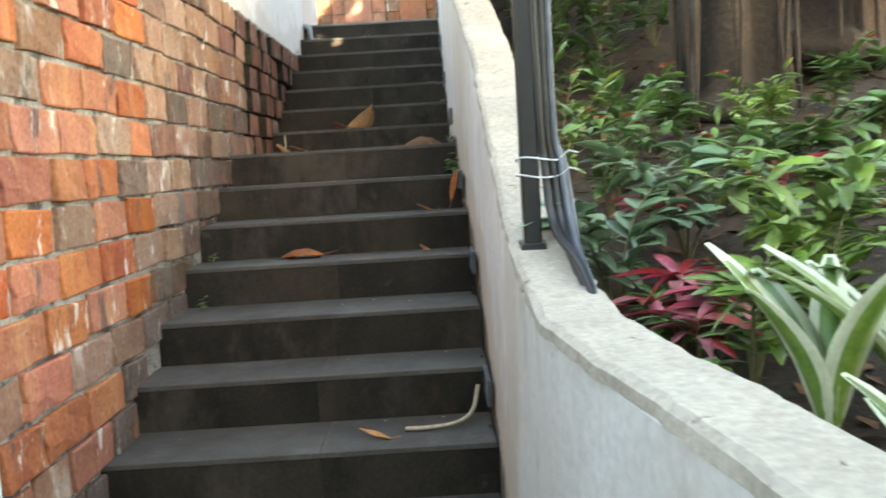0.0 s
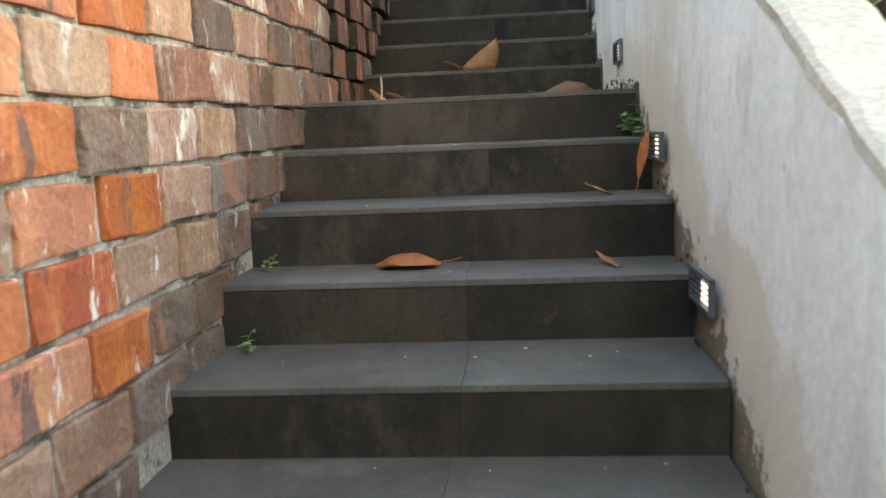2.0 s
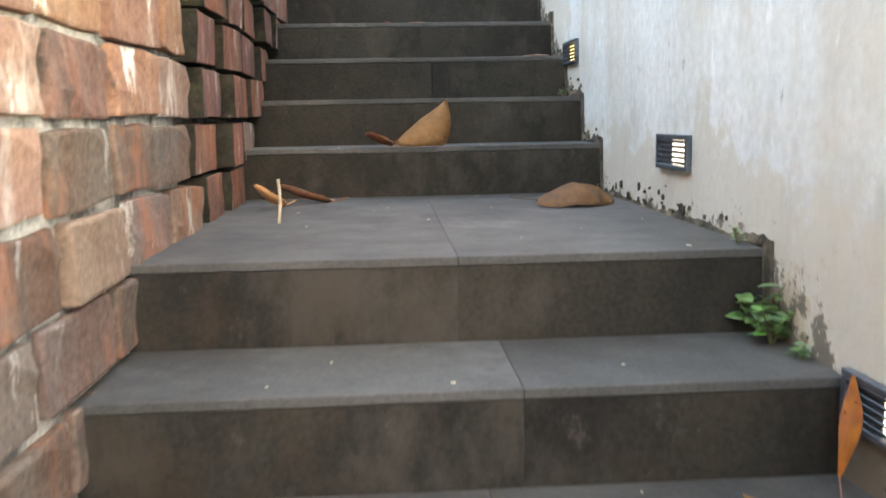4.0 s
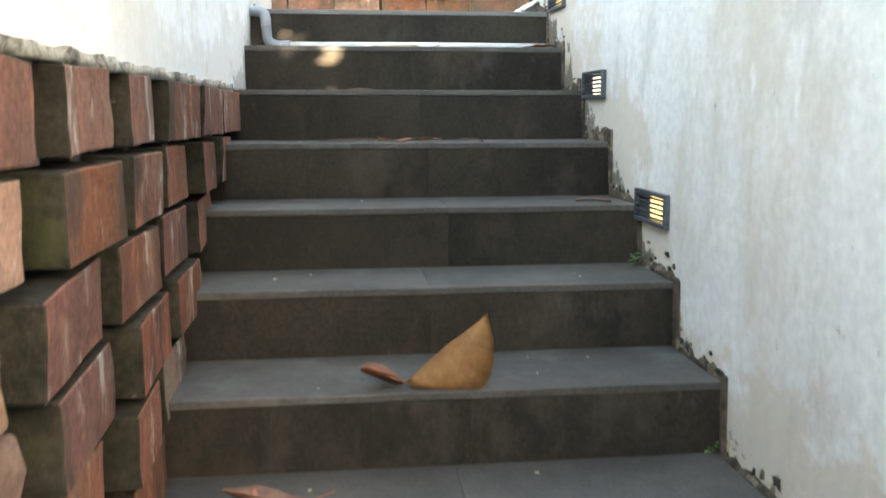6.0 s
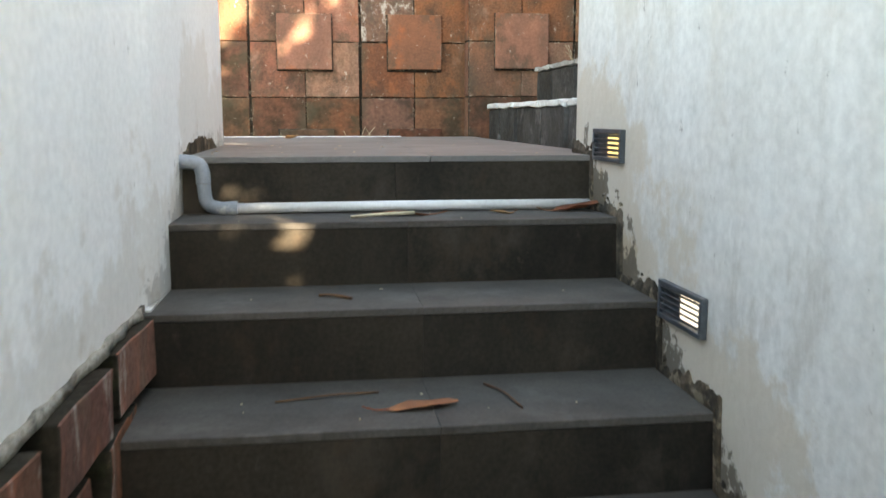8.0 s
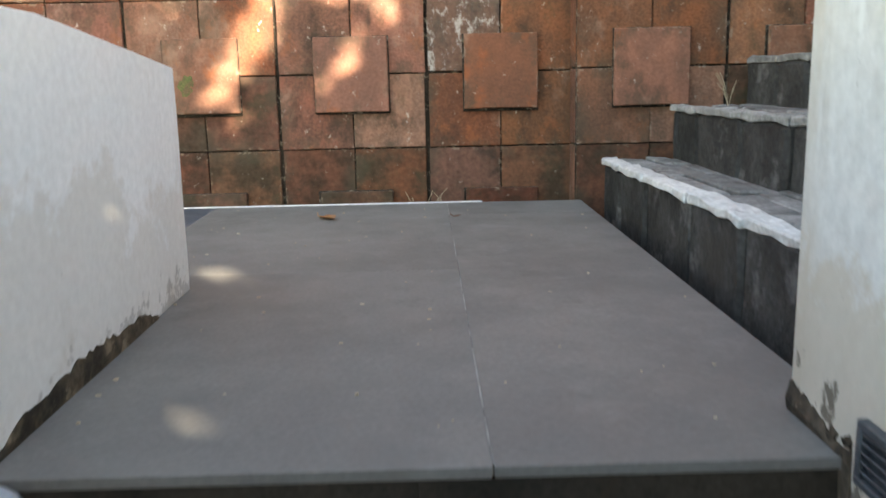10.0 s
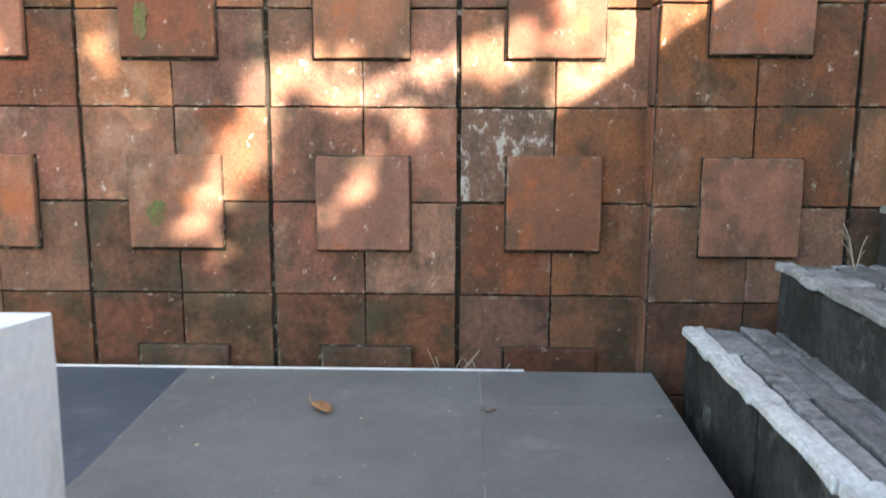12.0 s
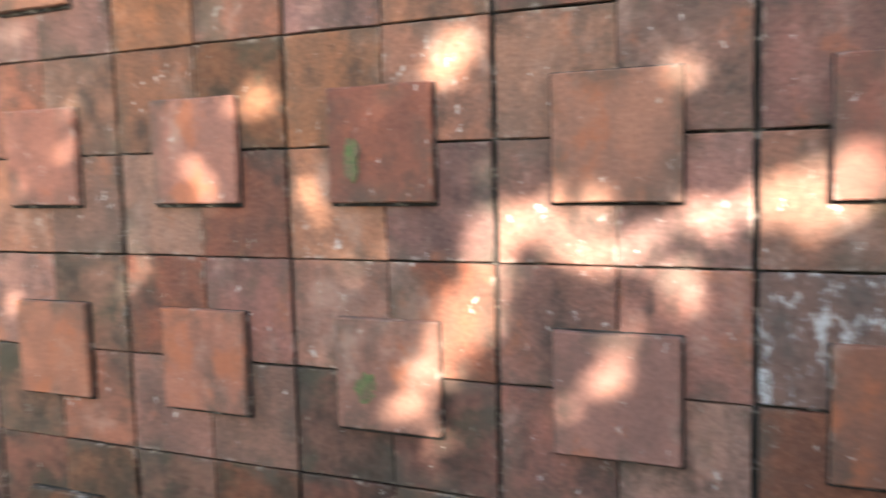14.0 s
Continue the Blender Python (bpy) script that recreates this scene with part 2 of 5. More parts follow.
GROUT = mat("dark_mossy_grout", (0.022, 0.018, 0.014), (0.045, 0.037, 0.03), 0.95, 8, 90, 0.4, 0.8, 0.006, spec=0.1,
            stains=(((0.30, 0.26, 0.21), 22, 0.53, 0.62, 0.6), ((0.02, 0.018, 0.014), 6, 0.50, 0.60, 0.8)))
STONE = mat("dark_slate_stone", (0.062, 0.061, 0.059), (0.036, 0.035, 0.034), 0.88, 6, 50, 0.35, 1.0, 0.012, 0.25, spec=0.2,
            stains=(((0.2, 0.195, 0.19), 5, 0.55, 0.68, 0.6), ((0.045, 0.04, 0.035), 4, 0.55, 0.7, 0.7)))
FLAG = mat("pale_flagstone", (0.29, 0.287, 0.278), (0.17, 0.167, 0.16), 0.9, 7, 60, 0.35, 1.0, 0.010, 0.3, spec=0.2,
           stains=(((0.42, 0.42, 0.41), 6, 0.56, 0.68, 0.6), ((0.06, 0.055, 0.05), 6, 0.57, 0.68, 0.8)))
STONE_EDGE = mat("worn_white_stone_edge", (0.66, 0.66, 0.65), (0.52, 0.52, 0.51), 0.92, 9, 60, 0.25, 0.9, 0.010, spec=0.2,
                 stains=(((0.15, 0.15, 0.145), 8, 0.6, 0.7, 0.7),))
SOIL = mat("brown_leafy_soil", (0.040, 0.026, 0.018), (0.075, 0.048, 0.032), 0.95, 5, 40, 0.45, 1.0, 0.03,
           stains=(((0.12, 0.075, 0.048), 9, 0.57, 0.68, 0.7), ((0.035, 0.045, 0.02), 3, 0.52, 0.66, 0.7)))
BARK = mat("brown_root_bark", (0.034, 0.023, 0.016), (0.060, 0.040, 0.028), 0.93, 5, 40, 0.4, 0.9, 0.02, streak=6,
           stains=(((0.2, 0.16, 0.13), 6, 0.58, 0.68, 0.5), ((0.03, 0.025, 0.02), 5, 0.55, 0.68, 0.7)))
LAMP_METAL = mat("dark_grey_lamp_metal", (0.12, 0.14, 0.16), (0.09, 0.105, 0.12), 0.5, 20, 120, 0.2, 0.1, 0.001, metal=0.6)
PVC = mat("white_pvc", (0.72, 0.73, 0.74), (0.62, 0.63, 0.64), 0.4, 8, 90, 0.1, 0.05, 0.001,
          stains=(((0.3, 0.28, 0.25), 12, 0.62, 0.72, 0.5),))
PVC_GREY = mat("grey_pvc_elbow", (0.28, 0.32, 0.36), (0.22, 0.25, 0.28), 0.45, 8, 90, 0.12, 0.05, 0.001,
               stains=(((0.55, 0.55, 0.55), 9, 0.58, 0.68, 0.6),))
BLACK = mat("black_cable_rubber", (0.012, 0.013, 0.015), (0.02, 0.021, 0.024), 0.42, 10, 90, 0.2, 0.1, 0.001)
GREYCABLE = mat("grey_cable_sheath", (0.10, 0.12, 0.15), (0.07, 0.08, 0.1), 0.4, 10, 90, 0.2, 0.1, 0.001)
POSTMETAL = mat("black_painted_post", (0.010, 0.010, 0.011), (0.016, 0.016, 0.017), 0.4, 12, 90, 0.2, 0.2, 0.001)
WIRE = mat("white_wire_tie", (0.65, 0.66, 0.68), None, 0.4, 10, 90, 0.1, 0)
DRY1 = mat("orange_dry_leaf", (0.38, 0.115, 0.03), (0.24, 0.065, 0.02), 0.7, 30, 120, 0.3, 0.3, 0.001, 0.3)
DRY2 = mat("tan_dry_leaf", (0.60, 0.30, 0.105), (0.50, 0.22, 0.065), 0.7, 30, 120, 0.25, 0.3, 0.001, 0.25, stains=(((0.2, 0.11, 0.05), 25, 0.6, 0.7, 0.6),))
DRY3 = mat("brown_dry_leaf", (0.19, 0.08, 0.03), (0.11, 0.045, 0.02), 0.75, 30, 120, 0.3, 0.3, 0.001, 0.3)
PALE = mat("pale_dry_stalk", (0.5, 0.42, 0.3), (0.38, 0.3, 0.2), 0.8, 30, 120, 0.3, 0.3, 0.001, 0.2)
GREEN = mat("green_leaf", (0.115, 0.24, 0.055), (0.075, 0.165, 0.042), 0.42, 14, 80, 0.2, 0.15, 0.001, 0.4)
GREEN_LIGHT = mat("yellow_green_leaf", (0.19, 0.30, 0.055), (0.12, 0.22, 0.045), 0.42, 14, 80, 0.2, 0.15, 0.001, 0.3)
GREEN_BLUE = mat("blue_green_leaf", (0.12, 0.22, 0.11), (0.17, 0.27, 0.15), 0.38, 14, 80, 0.2, 0.15, 0.001, 0.35)
CANOPY = mat("tree_leaf", (0.045, 0.10, 0.028), (0.03, 0.07, 0.02), 0.5, 10, 60, 0.2, 0.0, 0.001, 0.3)
RED = mat("red_cordyline_leaf", (0.52, 0.040, 0.055), (0.24, 0.02, 0.035), 0.4, 14, 80, 0.25, 0.1, 0.001, 0.4)
REDFLOWER = mat("red_petal", (0.6, 0.03, 0.015), (0.5, 0.05, 0.02), 0.55, 14, 80, 0.15, 0.1, 0.001, 0.2)
CREAM = mat("cream_leaf_margin", (0.62, 0.66, 0.48), (0.54, 0.60, 0.42), 0.42, 14, 80, 0.1, 0.1, 0.001, 0.15)
STEM = mat("green_brown_stem", (0.12, 0.13, 0.05), (0.16, 0.12, 0.06), 0.7, 14, 80, 0.2, 0.2, 0.001)
JAMB = mat("brown_painted_jamb", (0.10, 0.055, 0.045), (0.075, 0.042, 0.036), 0.5, 5, 60, 0.2, 0.2, 0.002)


def glow(name, color, strength):
    m = bpy.data.materials.new(name)
    m.use_nodes = True
    b = m.node_tree.nodes["Principled BSDF"]
    b.inputs["Base Color"].default_value = (*color, 1)
    b.inputs["Emission Color"].default_value = (*color, 1)
    b.inputs["Emission Strength"].default_value = strength
    return m


GLOW_WHITE = glow("lamp_diffuser_white", (1.0, 0.97, 0.9), 0.16)
GLOW_WARM = glow("lamp_diffuser_warm", (1.0, 0.78, 0.35), 0.13)

rng = random.Random(7)


# ---- mesh helpers ----
def mesh_of(name, bm, material, smooth=False):
    me = bpy.data.meshes.new(name)
    bm.to_mesh(me)
    bm.free()
    me.materials.append(material)
    if smooth:
        for p in me.polygons:
            p.use_smooth = True
    return me


def part(name, bm, material, parent=None, label="", smooth=False):
    ob = new(name, bm if isinstance(bm, bpy.types.Mesh) else mesh_of(name, bm, material, smooth))
    if parent:
        ob.parent = parent
    if label:
        tagged(ob, label)
    return ob


def empty(name, at=(0, 0, 0), **tags):
    ob = new(name)
    ob.location = at
    ob.empty_display_size = 0.05
    return tagged(ob, **tags)


def box(x0, x1, y0, y1, z0, z1, bevel=0.0, segments=1, bm=None):
    bm = bm or bmesh.new()
    r = bmesh.ops.create_cube(bm, size=1.0)
    vs = r["verts"]
    for v in vs:
        v.co = Vector(((x0 + x1) / 2 + v.co.x * (x1 - x0), (y0 + y1) / 2 + v.co.y * (y1 - y0), (z0 + z1) / 2 + v.co.z * (z1 - z0)))
    if bevel:
        es = list({e for v in vs for e in v.link_edges})
        bmesh.ops.bevel(bm, geom=es, offset=bevel, segments=segments, affect="EDGES", profile=0.6)
    return bm


def roughen(bm, amount, scale, seed=0.0):
    for v in bm.verts:
        v.co += amount * Vector(noise.noise_vector(v.co * scale + Vector((seed, seed * 1.7, 0))))
    return bm


def extrude_outline(pts, axis, a, b):
    """A solid from an outline of 2D points, run along axis 'x' or 'z' from a to b."""
    bm = bmesh.new()
    place = (lambda p, h: (h, p[0], p[1])) if axis == "x" else (lambda p, h: (p[0], p[1], h))
    lo, hi = [bm.verts.new(place(p, a)) for p in pts], [bm.verts.new(place(p, b)) for p in pts]
    bm.faces.new(lo)
    bm.faces.new(hi)
    for i in range(len(pts)):
        j = (i + 1) % len(pts)
        bm.faces.new((lo[i], lo[j], hi[j], hi[i]))
    bmesh.ops.recalc_face_normals(bm, faces=bm.faces)
    return bm


def tube(points, radius, sides=8, taper=None, bm=None):
    """A round tube along points; taper: radius at each point."""
    bm = bm or bmesh.new()
    pts = [Vector(p) for p in points]
    rings = []
    for i, p in enumerate(pts):
        d = (pts[min(i + 1, len(pts) - 1)] - pts[max(i - 1, 0)]).normalized()
        side = d.cross(Vector((0.31, 0.2, 0.93)))
        side = (side if side.length > 0.05 else d.cross(Vector((1, 0, 0)))).normalized()
        up = side.cross(d)
        r = taper[i] if taper else radius
        rings.append([bm.verts.new(p + r * (math.cos(a) * side + math.sin(a) * up)) for a in [k * math.tau / sides for k in range(sides)]])
    for a, b in zip(rings, rings[1:]):
        for k in range(sides):
            bm.faces.new((a[k], a[(k + 1) % sides], b[(k + 1) % sides], b[k]))
    bm.faces.new(rings[0][::-1])
    bm.faces.new(rings[-1])
    return bm


def smooth_line(points, n=6):
    """Points along a Catmull-Rom curve through the given points."""
    p = [Vector(q) for q in points]
    p = [2 * p[0] - p[1], *p, 2 * p[-1] - p[-2]]
    out = []
    for i in range(1, len(p) - 2):
        for k in range(n):
            t = k / n
            a, b, c, d = p[i - 1:i + 3]
            out.append(0.5 * (2 * b + (c - a) * t + (2 * a - 5 * b + 4 * c - d) * t * t + (3 * b - a - 3 * c + d) * t ** 3))
    return out + [p[-2]]


def leaf_bm(length, width, fold=0.25, droop=0.3, rows=6, point=1.0, thick=0.0008, wave=0.0):
    """A leaf along +y with a folded midrib, a bend and real thickness."""
    bm = bmesh.new()
    grid = []
    for i in range(rows + 1):
        t = i / rows
        w = width * 0.5 * (math.sin(math.pi * min(1, t * 0.93 + 0.035)) ** (0.8 * point)) + 0.0004
        y, z = length * t, -droop * length * t * t
        wv = wave * length * math.sin(t * 9)
        grid.append([(-w, y, z + fold * w + wv), (0, y, z), (w, y, z + fold * w - wv)])
    top = [[bm.verts.new(c) for c in r] for r in grid]
    bot = [[bm.verts.new((c[0], c[1], c[2] - thick)) for c in r] for r in grid]
    for i in range(rows):
        for k in range(2):
            bm.faces.new((top[i][k], top[i][k + 1], top[i + 1][k + 1], top[i + 1][k]))
            bm.faces.new((bot[i][k + 1], bot[i][k], bot[i + 1][k], bot[i + 1][k + 1]))
        for k in (0, 2):
            q = (top[i][k], top[i + 1][k], bot[i + 1][k], bot[i][k])
            bm.faces.new(q if k == 0 else q[::-1])
    return bm


# ---- plan ----
RISE = 0.172
STEPS_Y = [-2.38, -2.04, -1.69, -1.363, -0.965, -0.662, -0.316, 0.0, 1.353, 1.665, 1.96, 2.256, 2.593, 2.904, 3.168]
STEPS_Z = [(k - 7) * RISE for k in range(len(STEPS_Y))]
TOP = STEPS_Z[-1] = 1.195
GROUND = STEPS_Z[0] - RISE
WALL_R = 0.643
BACK_Y = 5.93
LAND_END = 5.787


def left_face(y):
    """The brick face on the stair's low side."""
    return -0.575 - 0.012 * (2.6 - y)


def stair_z(y):
    z = GROUND
    for a, b in zip(STEPS_Y, STEPS_Z):
        if y >= a:
            z = b
    return z


# ---- staircase ----
stairs = empty("staircase", (0, 0, GROUND), label="dark grey tiled outdoor staircase with a deep landing", category="stairs", kind="structure")
outline = [(STEPS_Y[0] + 0.02, GROUND - 0.3)]
for k, (y, z) in enumerate(zip(STEPS_Y, STEPS_Z)):
    outline += [(y + 0.02, (STEPS_Z[k - 1] if k else GROUND) - 0.02), (y + 0.02, z - 0.02)]
outline += [(4.2, TOP - 0.02), (4.2, GROUND - 0.3)]
stairs.location = (0, 0, 0)
part("stair_core", extrude_outline(outline, "x", -0.75, WALL_R + 0.02), CONCRETE, stairs)
JOINTS = [-0.02, 0.07, 0.03, 0.06, 0.05, 0.04, 0.10, 0.02, 0.06, 0.0, 0.08, 0.05, 0.055, 0.05, 0.04]
for k, (y, z) in enumerate(zip(STEPS_Y, STEPS_Z)):
    back = STEPS_Y[k + 1] + 0.012 if k + 1 < len(STEPS_Y) else None
    low = STEPS_Z[k - 1] if k else GROUND
    xl = left_face(y) - 0.05
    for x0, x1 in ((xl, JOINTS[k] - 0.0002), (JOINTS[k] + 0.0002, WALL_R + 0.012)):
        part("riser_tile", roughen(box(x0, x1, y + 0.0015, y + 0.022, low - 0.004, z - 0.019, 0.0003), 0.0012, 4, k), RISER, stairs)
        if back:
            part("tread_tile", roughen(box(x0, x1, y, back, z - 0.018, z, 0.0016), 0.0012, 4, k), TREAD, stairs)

# ---- upper landing ----
landing = empty("floor_landing", (0, 0, 0), label="grey tiled upper landing floor with a gutter at its edges", category="floor", kind="structure")
part("landing_core", box(-4.5, 0.72, STEPS_Y[-1] + 0.03, LAND_END - 0.02, GROUND - 0.3, TOP - 0.02), CONCRETE, landing)
for x0, x1, ym, m in ((-2.2, -1.52, 4.6, FLOOR), (-1.519, -0.857, 4.9, FLOOR_BLUE), (-0.853, 0.1435, 4.45, FLOOR), (0.1465, 0.730, 5.45, FLOOR)):
    for y0, y1 in ((STEPS_Y[-1], ym - 0.0005), (ym + 0.0005, LAND_END)):
        part("floor_tile", roughen(box(x0, x1, y0, y1, TOP - 0.018, TOP, 0.001), 0.001, 3, x0), m, landing)
for x, w in ((0.145, 0.0016), (-0.855, 0.0022), (-1.5195, 0.0012)):
    part("joint", roughen(box(x - w, x + w, STEPS_Y[-1] + 0.01, LAND_END, TOP - 0.018, TOP - 0.0006), 0.0006, 40), JOINT, landing, "thin pale cement joint")
part("floor_tile", box(-4.5, -2.204, STEPS_Y[-1], LAND_END, TOP - 0.018, TOP, 0.002), FLOOR, landing)
part("floor_edge", roughen(box(-1.6, 0.3, LAND_END + 0.001, LAND_END + 0.012, TOP - 0.02, TOP + 0.003, 0.002), 0.003, 9), PVC, landing, "white cement line at the floor's edge")
gutter = part("gutter_bottom", roughen(box(-4.5, 0.82, 3.2, BACK_Y + 0.1, TOP - 0.16, TOP - 0.14), 0.01, 6), SOIL)
tagged(gutter, "narrow dirt-filled gutter round the landing", "gutter", kind="structure")

# ---- left wall: brick below, white above ----
BRICK_TOP, BRICK_Y0, BRICK_Y1 = 0.862, -2.66, 2.62
wall_l = empty("wall_left", (0, 0, 0), label="red brick wall with recessed mortar joints beside the stairs", category="wall", kind="structure")
YS = 0.45
core = [(left_face(BRICK_Y0) - 0.017, BRICK_Y0), (left_face(YS) - 0.020, YS), (left_face(YS) - 0.13, YS + 0.01), (left_face(BRICK_Y1) - 0.13, BRICK_Y1), (-0.9, BRICK_Y1), (-0.9, BRICK_Y0)]
part("mortar_core", extrude_outline(core, "z", GROUND - 0.3, BRICK_TOP + 0.004), MORTAR, wall_l)
plaster_l = part("wall_left_upper", roughen(bmesh.ops.subdivide_edges(b := extrude_outline(
    [(left_face(BRICK_Y0) - 0.03, BRICK_Y0), (left_face(BRICK_Y1) - 0.022, BRICK_Y1), (-0.577, 2.75), (-0.577, 4.285), (-0.585, 4.295), (-0.735, 4.295), (-0.76, BRICK_Y0)], "z", BRICK_TOP + 0.006, 1.77),
    edges=b.edges, cuts=9, use_grid_fill=True) and b, 0.004, 3), PLASTER_L)
rounded = plaster_l.modifiers.new("rounded", "BEVEL")
rounded.width, rounded.segments, rounded.limit_method, rounded.angle_limit = 0.016, 3, "ANGLE", radians(50)
tagged(plaster_l, "white limewashed parapet wall with a stained foot", "wall", kind="structure")
for v in plaster_l.data.vertices:
    f = min(max((4.29 - v.co.y) / 0.8, 0.0), 1.0)
    top = 1.77 + 0.085 * f - 0.36 * max(0.0, 1.4 - v.co.y) ** 0.72
    v.co.z = BRICK_TOP + 0.006 + (v.co.z - BRICK_TOP - 0.006) / (1.77 - BRICK_TOP - 0.006) * (max(top, 0.93) - BRICK_TOP - 0.006)
part("wall_foot", extrude_outline([(-0.577, 2.63), (-0.577, 4.285), (-0.735, 4.285), (-0.735, 2.63)], "z", GROUND - 0.3, BRICK_TOP + 0.004), PLASTER_L, plaster_l)
b = box(-0.085, 0.0, BRICK_Y0, BRICK_Y1, BRICK_TOP - 0.006, BRICK_TOP + 0.016)
bmesh.ops.subdivide_edges(b, edges=[e for e in b.edges if e.calc_length() > 1], cuts=150)
for v in b.verts:
    lump = noise.noise(Vector((v.co.y * 11, v.co.z * 40, 2))) * 0.012 + noise.noise(Vector((v.co.y * 31, v.co.z * 40, 7))) * 0.007
    v.co.x += left_face(v.co.y) - 0.016 + (lump if v.co.x > -0.01 else 0)
    v.co.z += lump * 0.9 if v.co.z > BRICK_TOP else 0
part("mortar_ledge", b, MORTAR, plaster_l, "rough mortar edge between plaster and bricks", True)

# ---- right wall and coping ----
def coping_z(y):
    knots = [(-6.0, -0.56), (-4.0, -0.48), (-3.3, -0.445), (-3.0, -0.43), (-2.79, -0.41), (-2.5, -0.355), (-2.2, -0.245), (-1.9, -0.09), (-1.57, 0.085), (-1.33, 0.20), (0.0, 0.92), (1.5, 1.70), (2.2, 1.86), (3.4, 1.90)]
    for (a, za), (b, zb) in zip(knots, knots[1:]):
        if y <= b:
            return za + (zb - za) * (y - a) / (b - a)
    return knots[-1][1]


def right_in(y):
    """The wall's foot: straight beside the steps, flaring below them."""
    return WALL_R + 0.10 * max(0.0, -2.3 - y) ** 1.2


def right_top(y):
    """The inner edge of the coping."""
    f = min(max((-y - 0.1) / 1.0, 0.0), 1.0)
    return WALL_R + 0.052 * f * f * (3 - 2 * f) + 0.185 * max(0.0, -3.1 - y)


def coping_w(y):
    return 0.165


ys = [-6.0 + 0.04 * i for i in range(234)]
bm, cp = bmesh.new(), bmesh.new()
rows_w, rows_c = [], []
for i, y in enumerate(ys):
    xf, xi, z = right_in(y), right_top(y), coping_z(y)
    w = coping_w(y)
    zb = min(stair_z(y) - 0.4, GROUND - 0.3) if y < 3 else 0.6
    n1, n2 = noise.noise(Vector((y * 3.1, 0, 0))) * 0.010, noise.noise(Vector((y * 9.3, 4, 0))) * 0.012 + noise.noise(Vector((y * 27.0, 2, 0))) * 0.011 + max(0, noise.noise(Vector((y * 6.0, 9, 0))) - 0.25) * 0.06
    rows_w.append([bm.verts.new(c) for c in [(xf, y, zb), *[(xf + (xi - xf) * f + 0.003 * noise.noise(Vector((y * 2, f * 7, 3))), y, zb + (z - 0.035 - zb) * f) for f in (0.2, 0.4, 0.6, 0.8, 1.0)], (xi + w, y, z - 0.035), (xi + w, y, zb)]])
    rows_c.append([cp.verts.new(c) for c in [(xi - 0.004 + n2, y, z - 0.034), (xi - 0.002 + n1 + n2 * 0.5, y, z - 0.010), (xi + 0.014 + n2 * 1.3, y, z + n1 * 0.5), (xi + w - 0.01 + n1, y, z + n2 * 0.6), (xi + w + 0.006 + n2, y, z - 0.01), (xi + w + 0.006, y, z - 0.034)]])
for b, rows in ((bm, rows_w), (cp, rows_c)):
    for p, q in zip(rows, rows[1:]):
        m = len(p)
        for k in range(m):
            b.faces.new((p[k], p[(k + 1) % m], q[(k + 1) % m], q[k]))
    b.faces.new(rows[0])
    b.faces.new(rows[-1][::-1])
    bmesh.ops.recalc_face_normals(b, faces=b.faces)
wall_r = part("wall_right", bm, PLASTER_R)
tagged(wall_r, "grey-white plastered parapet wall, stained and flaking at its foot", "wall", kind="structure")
part("coping", cp, CAP, wall_r, "worn white cement coping with chipped edges")

# ---- tiled back wall ----
PITCH = 0.3275
back = empty("wall_back", (0, 0, 0), label="terracotta tiled wall with raised square tiles", category="wall", kind="structure")
part("wall_core", box(-5.0, 0.716, BACK_Y + 0.017, BACK_Y + 0.3, 0.6, 4.2), GROUT, back)
part("pier_core", box(0.712, 4.0, BACK_Y - 0.101, BACK_Y + 0.3, 0.6, 4.2), GROUT, back)


def tile_mesh(name, size, depth, bev, material, seed, grow=0.0):
    b = box(-size / 2, size / 2, 0, depth, -size / 2 - grow, size / 2 + grow, bev, 1)
    bmesh.ops.subdivide_edges(b, edges=[e for e in b.edges if e.calc_length() > 0.1], cuts=2, use_grid_fill=True)
    roughen(b, 0.0035, 14, seed)
    return mesh_of(name, b, material)


flat = [tile_mesh("tile", PITCH - 0.010, 0.02, 0.003, TERRA, s, 0.002) for s in range(4)]
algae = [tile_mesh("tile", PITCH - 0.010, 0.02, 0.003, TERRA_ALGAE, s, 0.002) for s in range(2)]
lime = tile_mesh("tile", PITCH - 0.010, 0.02, 0.004, TERRA_LIME, 3)
raised = [tile_mesh("raised_tile", 0.324, 0.036, 0.004, TERRA_UP, s + 9) for s in range(3)]
# Added dark slab, set left and low, drawing each raised tile's drop shadow.
rim_mesh = mesh_of("grout_bed", roughen(box(-0.167, 0.167, 0, 0.02, -0.169, 0.167, 0.003), 0.003, 30), GROUT)
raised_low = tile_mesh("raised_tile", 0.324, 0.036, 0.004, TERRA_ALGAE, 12)
